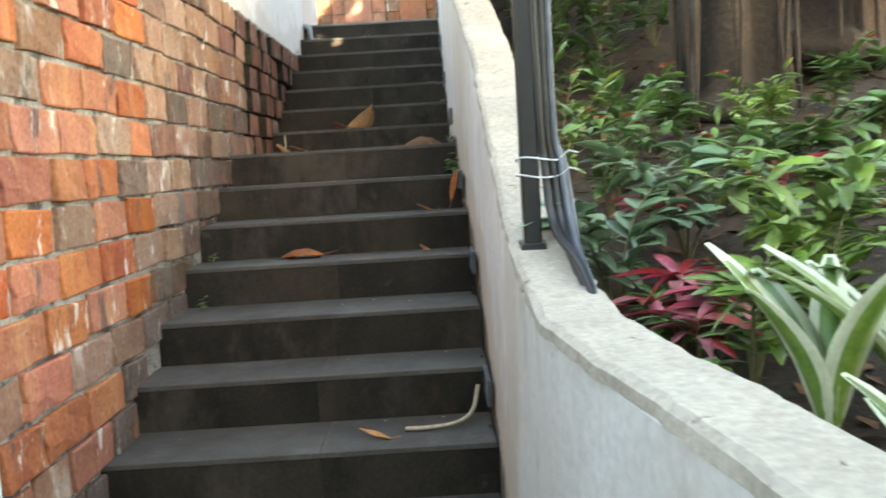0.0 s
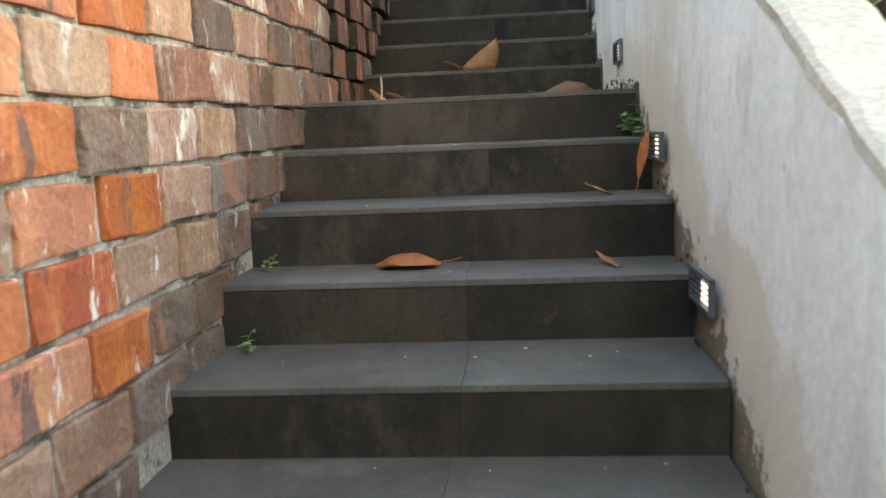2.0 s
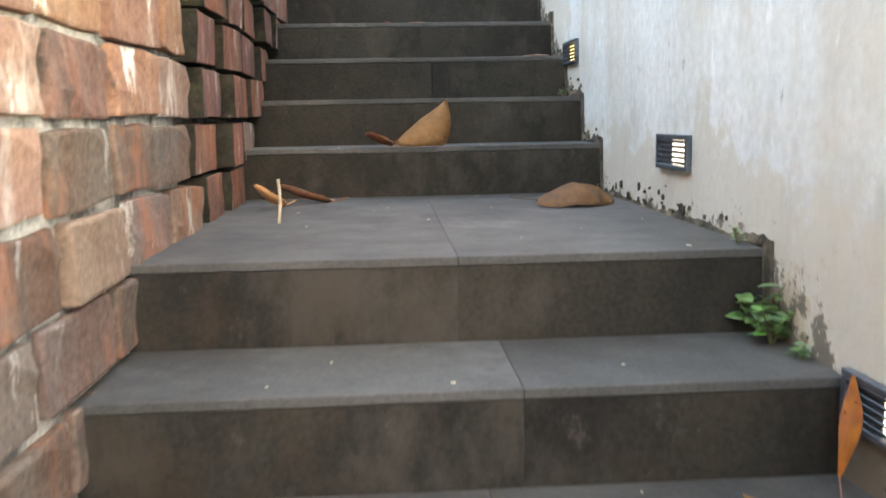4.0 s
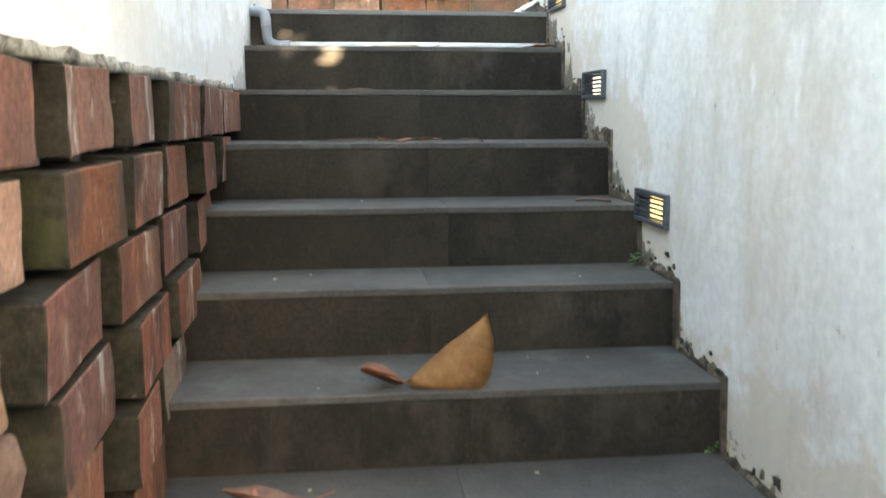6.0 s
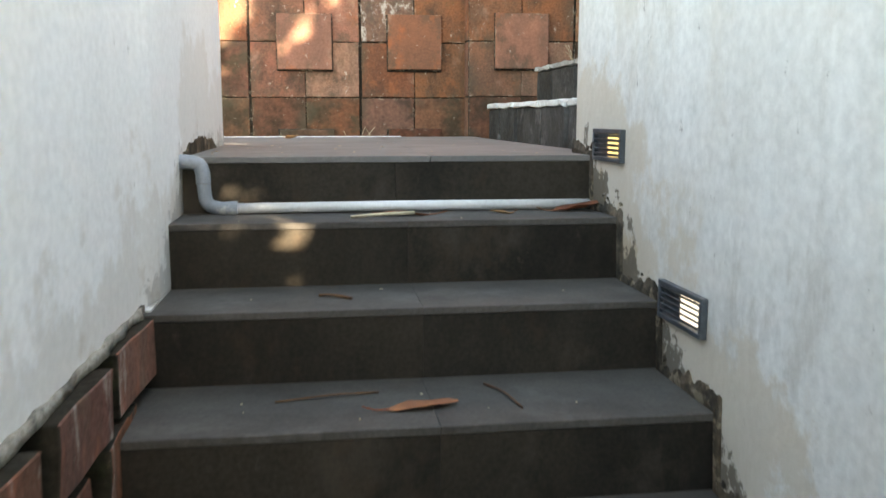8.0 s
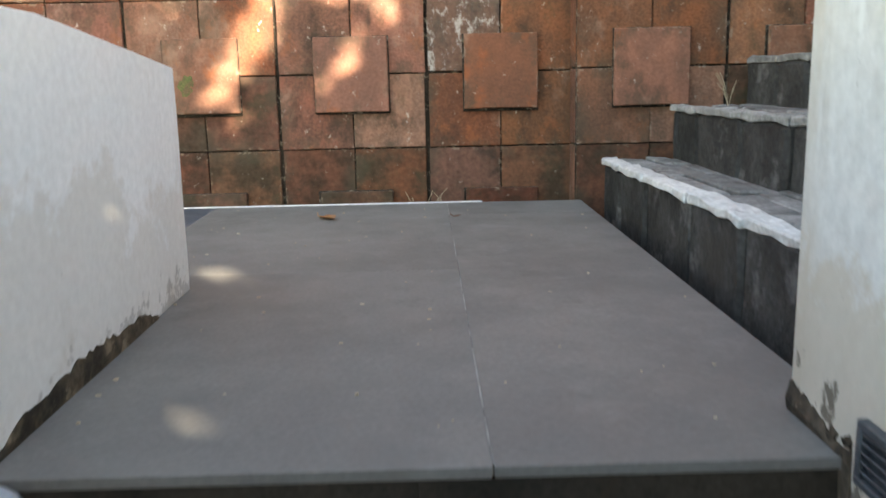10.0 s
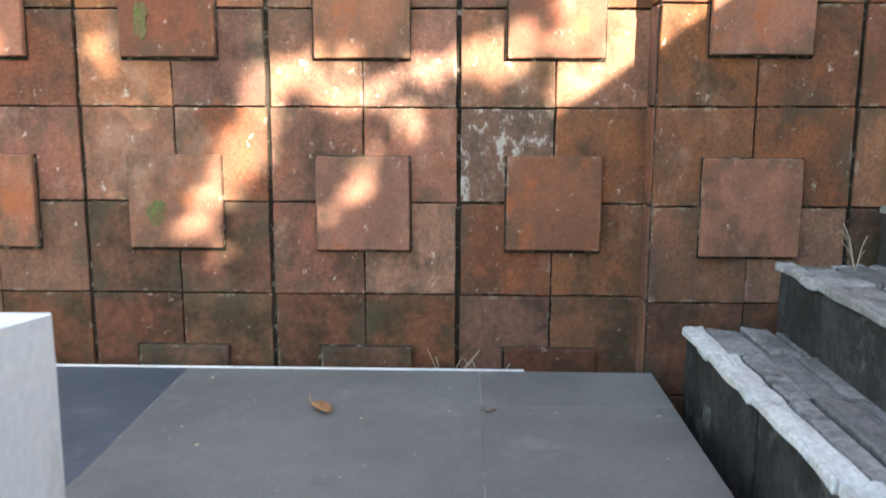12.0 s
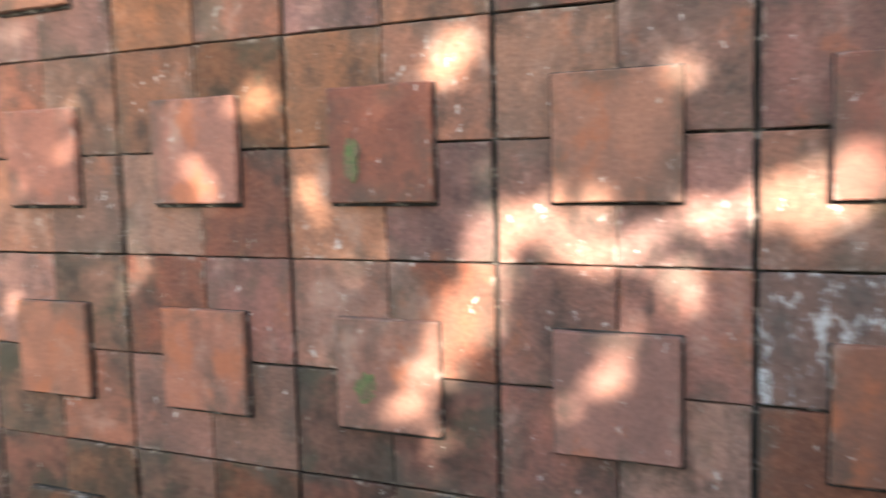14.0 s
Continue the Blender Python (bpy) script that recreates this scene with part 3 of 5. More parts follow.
for x_start, cols, z_start, y in ((-0.587, range(-9, 4), 1.427, BACK_Y), (0.706, range(0, 7), 1.434, BACK_Y - 0.118)):
    for i in cols:
        for j in range(-2, 7):
            xc, zc = x_start + (i + 0.5) * PITCH, z_start + (j + 0.5) * PITCH
            main = x_start < 0
            mesh = flat[(i * 3 + j) % 4]
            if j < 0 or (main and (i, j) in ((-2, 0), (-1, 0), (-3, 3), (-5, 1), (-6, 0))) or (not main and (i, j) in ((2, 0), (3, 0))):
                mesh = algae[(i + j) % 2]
            if main and (i, j) == (2, 1):
                mesh = lime
            t = part("tile", mesh, None, back)
            wide = 0.005 if i % 2 == 0 else -0.005
            t.location = (xc + wide * 0.6 + rng.uniform(-.0015, .0015), y + rng.uniform(-.002, .002), zc + rng.uniform(-.0015, .0015))
            if (i % 2 == 0) and (j % 2 == 0):
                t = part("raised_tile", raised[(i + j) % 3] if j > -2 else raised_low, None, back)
                rim = part("grout_bed", rim_mesh, None, back)
                rim.location = (xc + PITCH / 2 - 0.002, y - 0.012, zc + PITCH / 2 - 0.003 - (0.022 if j < -1 else 0))
                t.location = (xc + PITCH / 2 + rng.uniform(-.003, .003), y - 0.032, zc + PITCH / 2 + rng.uniform(-.003, .003) - (0.022 if j < -1 else 0))

side_tile = mesh_of("tile", roughen(box(0, 0.012, -0.097, -0.002, -PITCH / 2 + 0.004, PITCH / 2 - 0.004, 0.003), 0.002, 14), TERRA)
for j in range(-2, 7):
    t = part("tile", side_tile, None, back)
    t.location = (0.704, BACK_Y, 1.434 + (j + 0.5) * PITCH)

# ---- stone steps up to the side ----
SX, SZ = [0.80, 1.09, 1.40, 1.71, 2.02], [1.385, 1.60, 1.79, 1.99, 2.18]
side = empty("stone_steps", (0, 0, 0), label="rough dark slate stone steps with worn pale edges", category="stairs", kind="structure")
for k, (x, z) in enumerate(zip(SX, SZ)):
    skew = 0.055
    low = SZ[k - 1] if k else TOP - 0.15
    x2 = SX[k + 1] + 0.05 if k + 1 < len(SX) else x + 0.08
    part("step_core", box(x + 0.05 + 0.04, x2 + 0.1, 3.42, 5.68, low - 0.12, z - 0.03), CONCRETE, side)
    y = 3.42
    while y < 5.66:
        w = min(rng.uniform(0.26, 0.5), 5.69 - y)
        xo = x + skew * (5.69 - y) / 1.5 * 0.55
        b = box(xo + rng.uniform(-.006, .008), xo + 0.1, y + 0.003, y + w - 0.004, low - 0.02, z - 0.022, 0.012, 1)
        bmesh.ops.subdivide_edges(b, edges=b.edges, cuts=1, use_grid_fill=True)
        part("riser_stone", roughen(b, 0.012, 7, k), STONE, side)
        yy, xx = y, xo
        lip = rng.uniform(0.055, 0.080) if k < 1 else 0.045
        b = box(xo - 0.007, xo + lip, y + 0.001, y + w - 0.002, z - 0.024, z + 0.001, 0.004, 1)
        bmesh.ops.subdivide_edges(b, edges=b.edges, cuts=4, use_grid_fill=True)
        part("edge_stone", roughen(b, 0.011, 24, k * 3.0), STONE_EDGE if k < 1 else FLAG, side)
        cut = rng.uniform(0.35, 0.65)
        wide = x2 + 0.06 - xo - lip - 0.01
        cuts = [xo + lip + 0.01 + wide * f for f in (0.0, cut * 0.6, 0.3 + cut * 0.6, 1.0)]
        for xa, xb in [(p, q - 0.007) for p, q in zip(cuts, cuts[1:])]:
            j = [rng.uniform(-0.028, 0.028) for _ in range(8)]
            quad = [(xa, y + 0.004 + j[0]), ((xa + xb) / 2, y + 0.004 + j[1]), (xb + j[2] * 0.4, y + 0.004 + j[3]), (xb + j[4] * 0.4, y + w - 0.008 + j[5]), ((xa + xb) / 2, y + w - 0.008 + j[6]), (xa, y + w - 0.008 + j[7])]
            b = extrude_outline(quad, "z", z - 0.03, z + rng.uniform(-0.008, 0.002))
            bmesh.ops.bevel(b, geom=list(b.edges), offset=0.005, segments=1, affect="EDGES")
            part("flagstone", roughen(b, 0.009, 9, k + y), FLAG, side)
        y += w
flank = part("wall_flank", box(WALL_R + 0.02, 2.35, 3.25, 3.41, 0.5, 1.88, 0.01), PLASTER_R)
tagged(flank, "plain plastered retaining wall beside the stone steps", "wall", kind="structure")
# Added wall; its top edge casts the slanted shadow on the tiles.
shadow_caster = part("wall_house", box(2.2, 2.4, 1.9, 5.7, 0.0, 3.36, 0.01), PLASTER_R)
tagged(shadow_caster, "plain plastered wall added to cast a slanted shadow edge", "wall", kind="structure")

# ---- ground ----
gm = bmesh.new()
gx = [-60, -20, -8, -3, -1.0, 0.70, 0.745, *[0.76 + 0.16 * i for i in range(28)], 6, 8, 12, 20, 60]
gy = [-60, -25, -12, -8, -7.01, -6.99, *[-6 + 0.22 * i for i in range(44)], 5, 6.4, 6.6, 10, 20, 60]


def ground_z(x, y):
    if x < 0.75 or x < right_top(y) + 0.06 or y > 6.5 or y < -7:
        return GROUND - (0.004 if y < STEPS_Y[0] else 0.35)
    z = -0.66 + 0.22 * (min(y, 5.0) + 2.5) + 0.17 * (min(x, 6) - 0.85) + 0.04 * noise.noise(Vector((x * 1.7, y * 1.7, 0))) + 0.02 * noise.noise(Vector((x * 6, y * 6, 2)))
    z += 0.55 * min(max(y - 0.2, 0.0), 1.6) * min(max((3.0 - y) / 0.6, 0.0), 1.0)
    return min(z, coping_z(y) - 0.10) if x < 1.2 and y < 3 else z


gv = [[gm.verts.new((x, y, ground_z(x, y))) for x in gx] for y in gy]
for r, s in zip(gv, gv[1:]):
    for k in range(len(gx) - 1):
        gm.faces.new((r[k], r[k + 1], s[k + 1], s[k]))
ground = part("ground", gm, SOIL, None, smooth=True)
tagged(ground, "brown garden soil with leaf litter, sloping up", "ground", kind="structure")
apron = part("pavement", box(-1.6, 0.95, -7.0, STEPS_Y[0] + 0.01, GROUND - 0.1, GROUND), CONCRETE)
tagged(apron, "dark concrete paving at the foot of the stairs", "pavement", kind="structure")

# ---- foot of the left wall: plastered end and door jamb ----
end_l = part("wall_left_end", roughen(box(-0.9, left_face(BRICK_Y0) - 0.002, BRICK_Y0 - 0.065, BRICK_Y0 - 0.002, GROUND - 0.1, 1.835, 0.012, 2), 0.004, 4), PLASTER_END)
tagged(end_l, "white plastered edge at the end of the brick wall", "wall", kind="structure")
jamb = part("door_jamb", box(-0.9, left_face(BRICK_Y0) - 0.03, BRICK_Y0 - 0.20, BRICK_Y0 - 0.068, GROUND - 0.1, 1.835, 0.006), JAMB)
tagged(jamb, "dark brown painted jamb beside the brick wall", "jamb", kind="structure")
far_l = part("wall_entry", box(-1.0, -0.8, -7.4, BRICK_Y0 - 0.204, GROUND - 0.1, 0.2, 0.01), PLASTER_L)
tagged(far_l, "plain white wall beside the entry paving", "wall", kind="structure")
# Unseen wall, added and sized to keep direct sun off the stairs.
behind = part("wall_behind", box(-4.0, 9.0, -7.7, -7.45, GROUND - 0.2, 4.6, 0.01), PLASTER_R)
tagged(behind, "unseen plastered wall added to keep the sun off the stairs", "wall", kind="structure")


# ---- step lamps ----
def step_lamp(warm):
    lamp = empty("step_lamp", (0, 0, 0), label="recessed louvred step light in a dark grey frame, %s" % ("glowing warm yellow" if warm else "glowing white"),
                 category="step light", group="step lights along the plastered wall")
    b = bmesh.new()
    L, H, T = 0.245, 0.092, 0.012
    for x0, x1, z0, z1 in ((-L / 2, L / 2, H / 2 - 0.012, H / 2), (-L / 2, L / 2, -H / 2, -H / 2 + 0.012), (-L / 2, -L / 2 + 0.014, -H / 2 + 0.012, H / 2 - 0.012), (L / 2 - 0.014, L / 2, -H / 2 + 0.012, H / 2 - 0.012)):
        box(-T, 0.004, x0, x1, z0, z1, 0.0015, 1, b)
    part("frame", b, LAMP_METAL, lamp)
    part("back_plate", box(0.0, 0.003, -L / 2 + 0.012, L / 2 - 0.012, -H / 2 + 0.01, H / 2 - 0.01), LAMP_METAL, lamp)
    part("diffuser", box(-0.003, -0.0005, -L / 2 + 0.02, L / 2 - 0.115, -H / 2 + 0.014, H / 2 - 0.014, 0.001), GLOW_WARM if warm else GLOW_WHITE, lamp, "glowing diffuser")
    for k in range(5):
        z = -H / 2 + 0.020 + k * 0.0135
        b = box(-0.0085, -0.0065, -L / 2 + 0.013, L / 2 - 0.013, z - 0.0042, z + 0.0042)
        bmesh.ops.rotate(b, verts=b.verts, cent=(-0.0075, 0, z), matrix=Matrix.Rotation(radians(-35), 3, "Y"))
        part("louvre", b, LAMP_METAL, lamp)
    return lamp


for k, (y, z, warm) in enumerate(((-1.79, -0.905, False), (-1.10, -0.532, False), (-0.455, -0.195, False), (0.563, 0.171, False), (1.845, 0.52, True), (2.443, 0.875, False), (2.99, 1.23, True))):
    lamp = step_lamp(warm)
    lamp.location = (right_in(y) - 0.004 + (0.012 if y < -1 else 0), y, z)


# ---- flaking plaster at the foot of the right wall ----
def flake(y, z, w, h, seed):
    r = random.Random(seed)
    b = bmesh.new()
    ring = []
    n = 13
    for i in range(n):
        a = i * math.tau / n
        k = r.uniform(0.35, 1.25)
        ring.append((y + w * k * math.cos(a), z + h * k * math.sin(a)))
    x = WALL_R - 0.0045
    front = [b.verts.new((x, p, q)) for p, q in ring]
    backv = [b.verts.new((WALL_R + 0.002, p, q)) for p, q in ring]
    mid = b.verts.new((x, y, z))
    for i in range(n):
        b.faces.new((front[i], front[(i + 1) % n], mid))
    for i in range(n):
        j = (i + 1) % n
        b.faces.new((front[i], front[j], backv[j], backv[i]))
    bmesh.ops.recalc_face_normals(b, faces=b.faces)
    return b


DAMP = mat("damp_bare_render", (0.13, 0.10, 0.072), (0.045, 0.038, 0.030), 0.92, 9, 60, 0.4, 1.0, 0.008, 0.2, spec=0.15,
           stains=(((0.30, 0.24, 0.17), 14, 0.54, 0.62, 0.7), ((0.02, 0.018, 0.015), 7, 0.52, 0.64, 0.7)))
for k in range(110):
    y = rng.uniform(0.2, 3.3) if k < 92 else rng.uniform(-1.9, 0.2)
    hgt = abs(rng.gauss(0, 0.028)) + 0.002
    z = stair_z(y + 0.03) + hgt
    s = rng.uniform(0.003, 0.012) if y > 0.2 else rng.uniform(0.003, 0.008)
    part("bare_patch", flake(y, z, s * rng.uniform(0.7, 2.2), s * rng.uniform(0.6, 1.8), k), DAMP, wall_r, "bare patch where plaster has flaked off")
# plaster lost along the steps' ends, ragged above
for k in range(7, 15):
    y0, y1 = STEPS_Y[k], STEPS_Y[k + 1] if k < 14 else 3.40
    deep = 1.0 if k > 7 else 0.45
    b, rows = bmesh.new(), []
    count = int((y1 - y0) / 0.012)
    for i in range(count + 1):
        y = y0 - 0.045 + (y1 - y0) * i / count
        ragged = 0.5 + noise.noise(Vector((y * 7.0, 1.3, 0))) * 0.9 + noise.noise(Vector((y * 31.0, 5.1, 0))) * 0.55
        ahead = 0.020 + 0.022 * (0.5 + noise.noise(Vector((y * 17.0, 8.0, 0))))
        top = (TOP if y + ahead > STEPS_Y[-1] else stair_z(y + ahead)) + 0.004 + 0.040 * deep * max(0.0, ragged)
        low = stair_z(y) - 0.01
        rows.append([b.verts.new(c) for c in ((WALL_R - 0.005, y, low), (WALL_R - 0.006 - 0.003 * ragged, y, (low + top) / 2), (WALL_R - 0.003, y, top), (WALL_R + 0.003, y, top), (WALL_R + 0.003, y, low))])
    for p, q in zip(rows, rows[1:]):
        for i in range(5):
            b.faces.new((p[i], p[(i + 1) % 5], q[(i + 1) % 5], q[i]))
    b.faces.new(rows[0])
    b.faces.new(rows[-1][::-1])
    bmesh.ops.recalc_face_normals(b, faces=b.faces)
    part("bare_patch", b, DAMP, wall_r, "ragged strip of bare damp render where plaster fell")

# broken plaster at the parapet's foot on the landing
b, rows = bmesh.new(), []
for i in range(46):
    y = 3.20 + 0.80 * i / 45
    top = TOP + 0.008 + 0.040 * math.sin(math.pi * i / 45) ** 0.6 + 0.016 * noise.noise(Vector((y * 14, 3, 0))) + 0.010 * noise.noise(Vector((y * 45, 6, 0)))
    rows.append([b.verts.new(c) for c in ((-0.5725, y, TOP - 0.004), (-0.5715, y, (TOP + top) / 2), (-0.5735, y, top), (-0.582, y, top), (-0.582, y, TOP - 0.004))])
for p, q in zip(rows, rows[1:]):
    for i in range(5):
        b.faces.new((p[i], p[(i + 1) % 5], q[(i + 1) % 5], q[i]))
b.faces.new(rows[0])
b.faces.new(rows[-1][::-1])
bmesh.ops.recalc_face_normals(b, faces=b.faces)
part("bare_patch", b, DAMP, plaster_l, "broken plaster edge showing dark render")

# ---- pipe on the upper step ----
pipe = empty("drain_pipe", (0, 0, 0), label="white plastic drain pipe with grey elbow lying along a step", category="pipe")
PY, PZ = 3.134, STEPS_Z[13] + 0.017
part("pipe_run", tube([(-0.46, PY, PZ), (0.1, PY, PZ + 0.002), (0.628, PY, PZ)], 0.0150, 14), PVC, pipe, smooth=True)
part("elbow", tube(smooth_line([(-0.425, PY, PZ), (-0.475, PY, PZ + 0.002), (-0.505, PY - 0.004, PZ + 0.02), (-0.512, PY - 0.006, PZ + 0.075)], 5), 0.0195, 14), PVC_GREY, pipe, "grey plastic elbow with dried cement", True)
part("elbow", tube(smooth_line([(-0.512, PY - 0.006, PZ + 0.072), (-0.514, PY - 0.004, PZ + 0.105), (-0.53, PY, PZ + 0.13), (-0.60, PY + 0.004, PZ + 0.137)], 5), 0.021, 14), PVC_GREY, pipe, "grey plastic elbow entering the wall", True)
for x0, x1 in ((-0.437, -0.425),):
    part("collar", tube([(x0 - 0.006, PY, PZ), (x1 + 0.006, PY, PZ)], 0.0215, 14), PVC_GREY, pipe)


# ---- fallen leaves and stalks ----
def dry_leaf(name, at, length, width, turn, material, label, curl=0.6, fold=0.5, tilt=0.0, roll=0.0, stalk=True, arch=0.0, point=0.9):
    leaf = empty(name, at, label=label, category="leaf")
    b = leaf_bm(length, width, fold, -curl, 9, point, 0.001, 0.012)
    for v in b.verts:
        v.co.z += arch * length * math.sin(math.pi * min(max(v.co.y / length, 0), 1)) + 0.03 * length * noise.noise(Vector((v.co.x * 30, v.co.y * 25, turn)))
    low = min(v.co.z for v in b.verts)
    blade = part("blade", b, material, leaf, smooth=True)
    if stalk:
        part("stalk", tube([(0, 0.004, 0.0), (0.004, -length * 0.18, 0.004), (-0.004, -length * 0.34, 0.012)], 0.0016, 6), material, leaf)
    leaf.matrix_basis = pose(at[0], at[1], at[2] + 0.004, tilt, roll, turn)
    zs = []
    for c in leaf.children:
        for v in c.data.vertices:
            zs.append((leaf.matrix_basis @ v.co).z)
    leaf.location.z += at[2] + 0.0005 - min(zs)
    return leaf


def Z(k):
    return STEPS_Z[k]


dry_leaf("dry_leaf", (-0.035, -0.76, Z(4)), 0.19, 0.10, 92, DRY1, "curled orange-brown dry leaf lying on a step", 0.0, -0.7, 0, 8, True, 0.16)
big = empty("dry_leaf", (0.0, 1.44, Z(8)), label="large tan dry leaf folded and standing up on a step", category="leaf")
b = bmesh.new()
sheets = []
for t in [k / 10 for k in range(11)]:
    m = Vector((0.0, 0.0, 0.014)).lerp(Vector((0.150, 0.015, 0.140)), t) + Vector((0.0, 0, 0.004)) * math.sin(math.pi * t)
    w = 0.105 * math.sin(math.pi * min(1, 0.06 + 0.94 * t)) ** 0.75
    row = [m + Vector((0.50, 0.55, -0.60)) * w * 0.55, m + Vector((0.30, 0.28, -0.30)) * w * 0.5, m, m + Vector((0.30, -0.16, -0.42)) * w * 0.55, m + Vector((0.58, -0.26, -0.80)) * w]
    sheets.append([Vector((p.x, p.y, max(p.z + 0.004 * noise.noise(p * 30), 0.001))) for p in row])
vs = [[b.verts.new(Vector((p.x * 1.25 - 0.085, p.y * 1.2 - 0.05, p.z * 1.15))) for p in row] for row in sheets]
for r0, r1 in zip(vs, vs[1:]):
    for k in range(4):
        b.faces.new((r0[k], r0[k + 1], r1[k + 1], r1[k]))
bmesh.ops.solidify(b, geom=b.faces[:], thickness=0.001)
part("blade", b, DRY2, big, smooth=True)
part("stalk", tube([(-0.085, -0.05, 0.016), (-0.115, -0.054, 0.026), (-0.135, -0.056, 0.040)], 0.0022, 6), DRY3, big)
dry_leaf("dry_leaf", (-0.09, 1.42, Z(8)), 0.10, 0.065, 100, DRY1, "small crumpled brown dry leaf on a step", 0.35, 0.9, 4)
dry_leaf("dry_leaf", (0.33, 0.88, Z(7)), 0.24, 0.12, -84, DRY3, "large curled dark brown dry leaf on the landing", 0.0, -0.9, 0, 10, True, 0.2)
dry_leaf("dry_leaf", (-0.30, 1.20, Z(7)), 0.17, 0.06, 112, DRY1, "curled brown dry leaf on the landing beside the bricks", 0.35, 0.8)
dry_leaf("dry_leaf", (-0.44, 1.10, Z(7)), 0.15, 0.05, 150, DRY2, "pale curled dry leaf on the landing beside the bricks", 0.5, 0.9)
dry_leaf("dry_leaf", (0.585, -0.42, Z(5)), 0.16, 0.032, -14, DRY1, "crumpled orange dry leaf leaning against a riser", 0.25, 1.1, 58, 10, True, 0.08, 1.3)
dry_leaf("dry_leaf", (0.50, -0.48, Z(5)), 0.09, 0.025, 80, DRY2, "small tan dry leaf on a step edge", 0.4, 0.8)
dry_leaf("dry_leaf", (0.47, -0.84, Z(4)), 0.10, 0.022, 30, DRY1, "small thin dry leaf on a step", 0.3, 0.8)
dry_leaf("dry_leaf", (0.30, -1.94, Z(1)), 0.11, 0.03, 75, DRY2, "small tan dry leaf on a lower step", 0.3, 0.7)
dry_leaf("dry_leaf", (-0.05, 2.36, Z(11)), 0.16, 0.045, -80, DRY1, "flat orange dry leaf on a step", 0.02, 0.3)
dry_leaf("dry_leaf", (0.12, 3.02, Z(13)), 0.16, 0.035, 80, DRY1, "thin reddish dry leaf beside the pipe", 0.02, 0.4)
dry_leaf("dry_leaf", (0.50, 3.075, Z(13)), 0.15, 0.05, -85, DRY1, "reddish dry leaf beside the pipe", 0.15, 0.5)
dry_leaf("dry_leaf", (0.36, 3.03, Z(13)), 0.06, 0.025, 60, DRY2, "small tan dry leaf beside the pipe", 0.1, 0.5)
dry_leaf("dry_leaf", (-0.365, 5.45, TOP), 0.125, 0.05, -150, DRY2, "small tan dry leaf on the upper landing", 0.1, 0.5)
dry_leaf("dry_leaf", (0.16, 5.39, TOP), 0.035, 0.012, -60, DRY3, "tiny dry leaf on the upper landing", 0.1, 0.4)


def stalk(at, pts, r, material, label, name="dry_stalk"):
    s = part(name, tube(smooth_line([(at[0] + p[0], at[1] + p[1], at[2] + p[2] + r) for p in pts], 4), r, 7), material, None, smooth=True)
    return tagged(s, label, "twig")


stalk((0.49, -1.86, Z(1)), [(-0.14, 0.0, 0.0), (-0.06, -0.02, 0.006), (0.04, 0.0, 0.012), (0.10, 0.08, 0.03), (0.125, 0.15, 0.10)], 0.008, PALE, "pale curled dry stalk in the corner of a step")
stalk((-0.40, 0.60, Z(7)), [(0, 0, 0), (0.004, 0.01, 0.06), (0.0, 0.02, 0.115)], 0.004, PALE, "pale upright dry twig on the landing")
stalk((-0.17, 2.47, Z(11)), [(-0.12, -0.02, 0), (0.0, 0.0, 0.004), (0.11, 0.02, 0.0)], 0.0026, DRY3, "thin dark twig lying on a step")
stalk((0.22, 2.44, Z(11)), [(0.02, -0.10, 0), (0.0, 0.0, 0.004), (-0.03, 0.08, 0.0)], 0.0026, DRY3, "thin dark twig lying on a step")
stalk((-0.16, 2.74, Z(12)), [(-0.03, 0.02, 0), (0.0, 0.0, 0.004), (0.05, -0.03, 0.0)], 0.004, DRY3, "short dark twig lying on a step")
stalk((-0.02, 2.98, Z(13)), [(-0.08, 0.0, 0), (0.0, 0.01, 0.004), (0.1, 0.03, 0.006)], 0.005, PALE, "short pale twig beside the pipe")
stalk((0.53, 2.05, Z(10)), [(-0.05, 0.02, 0), (0.0, 0.0, 0.004), (0.05, -0.02, 0.0)], 0.005, DRY3, "short brown twig at the step's end")
chips = bmesh.new()
for k in range(150):
    if k < 90:
        y = rng.uniform(-2.0, 3.1)
        x = rng.uniform(-0.5, 0.6)
    else:
        y, x = rng.uniform(3.3, 5.7), rng.uniform(-0.8, 0.7)
    s = rng.uniform(0.002, 0.006)
    z = (TOP if y > 3.168 else stair_z(y))
    if min(abs(y - q) for q in STEPS_Y) < 0.03:
        continue
    box(x, x + s * rng.uniform(0.8, 2), y, y + s, z - 0.001, z + s * 0.5, 0, 1, chips)
debris = part("debris", chips, PALE)
tagged(debris, "pale crumbs and grit scattered over the stairs", "debris", kind="stuff")

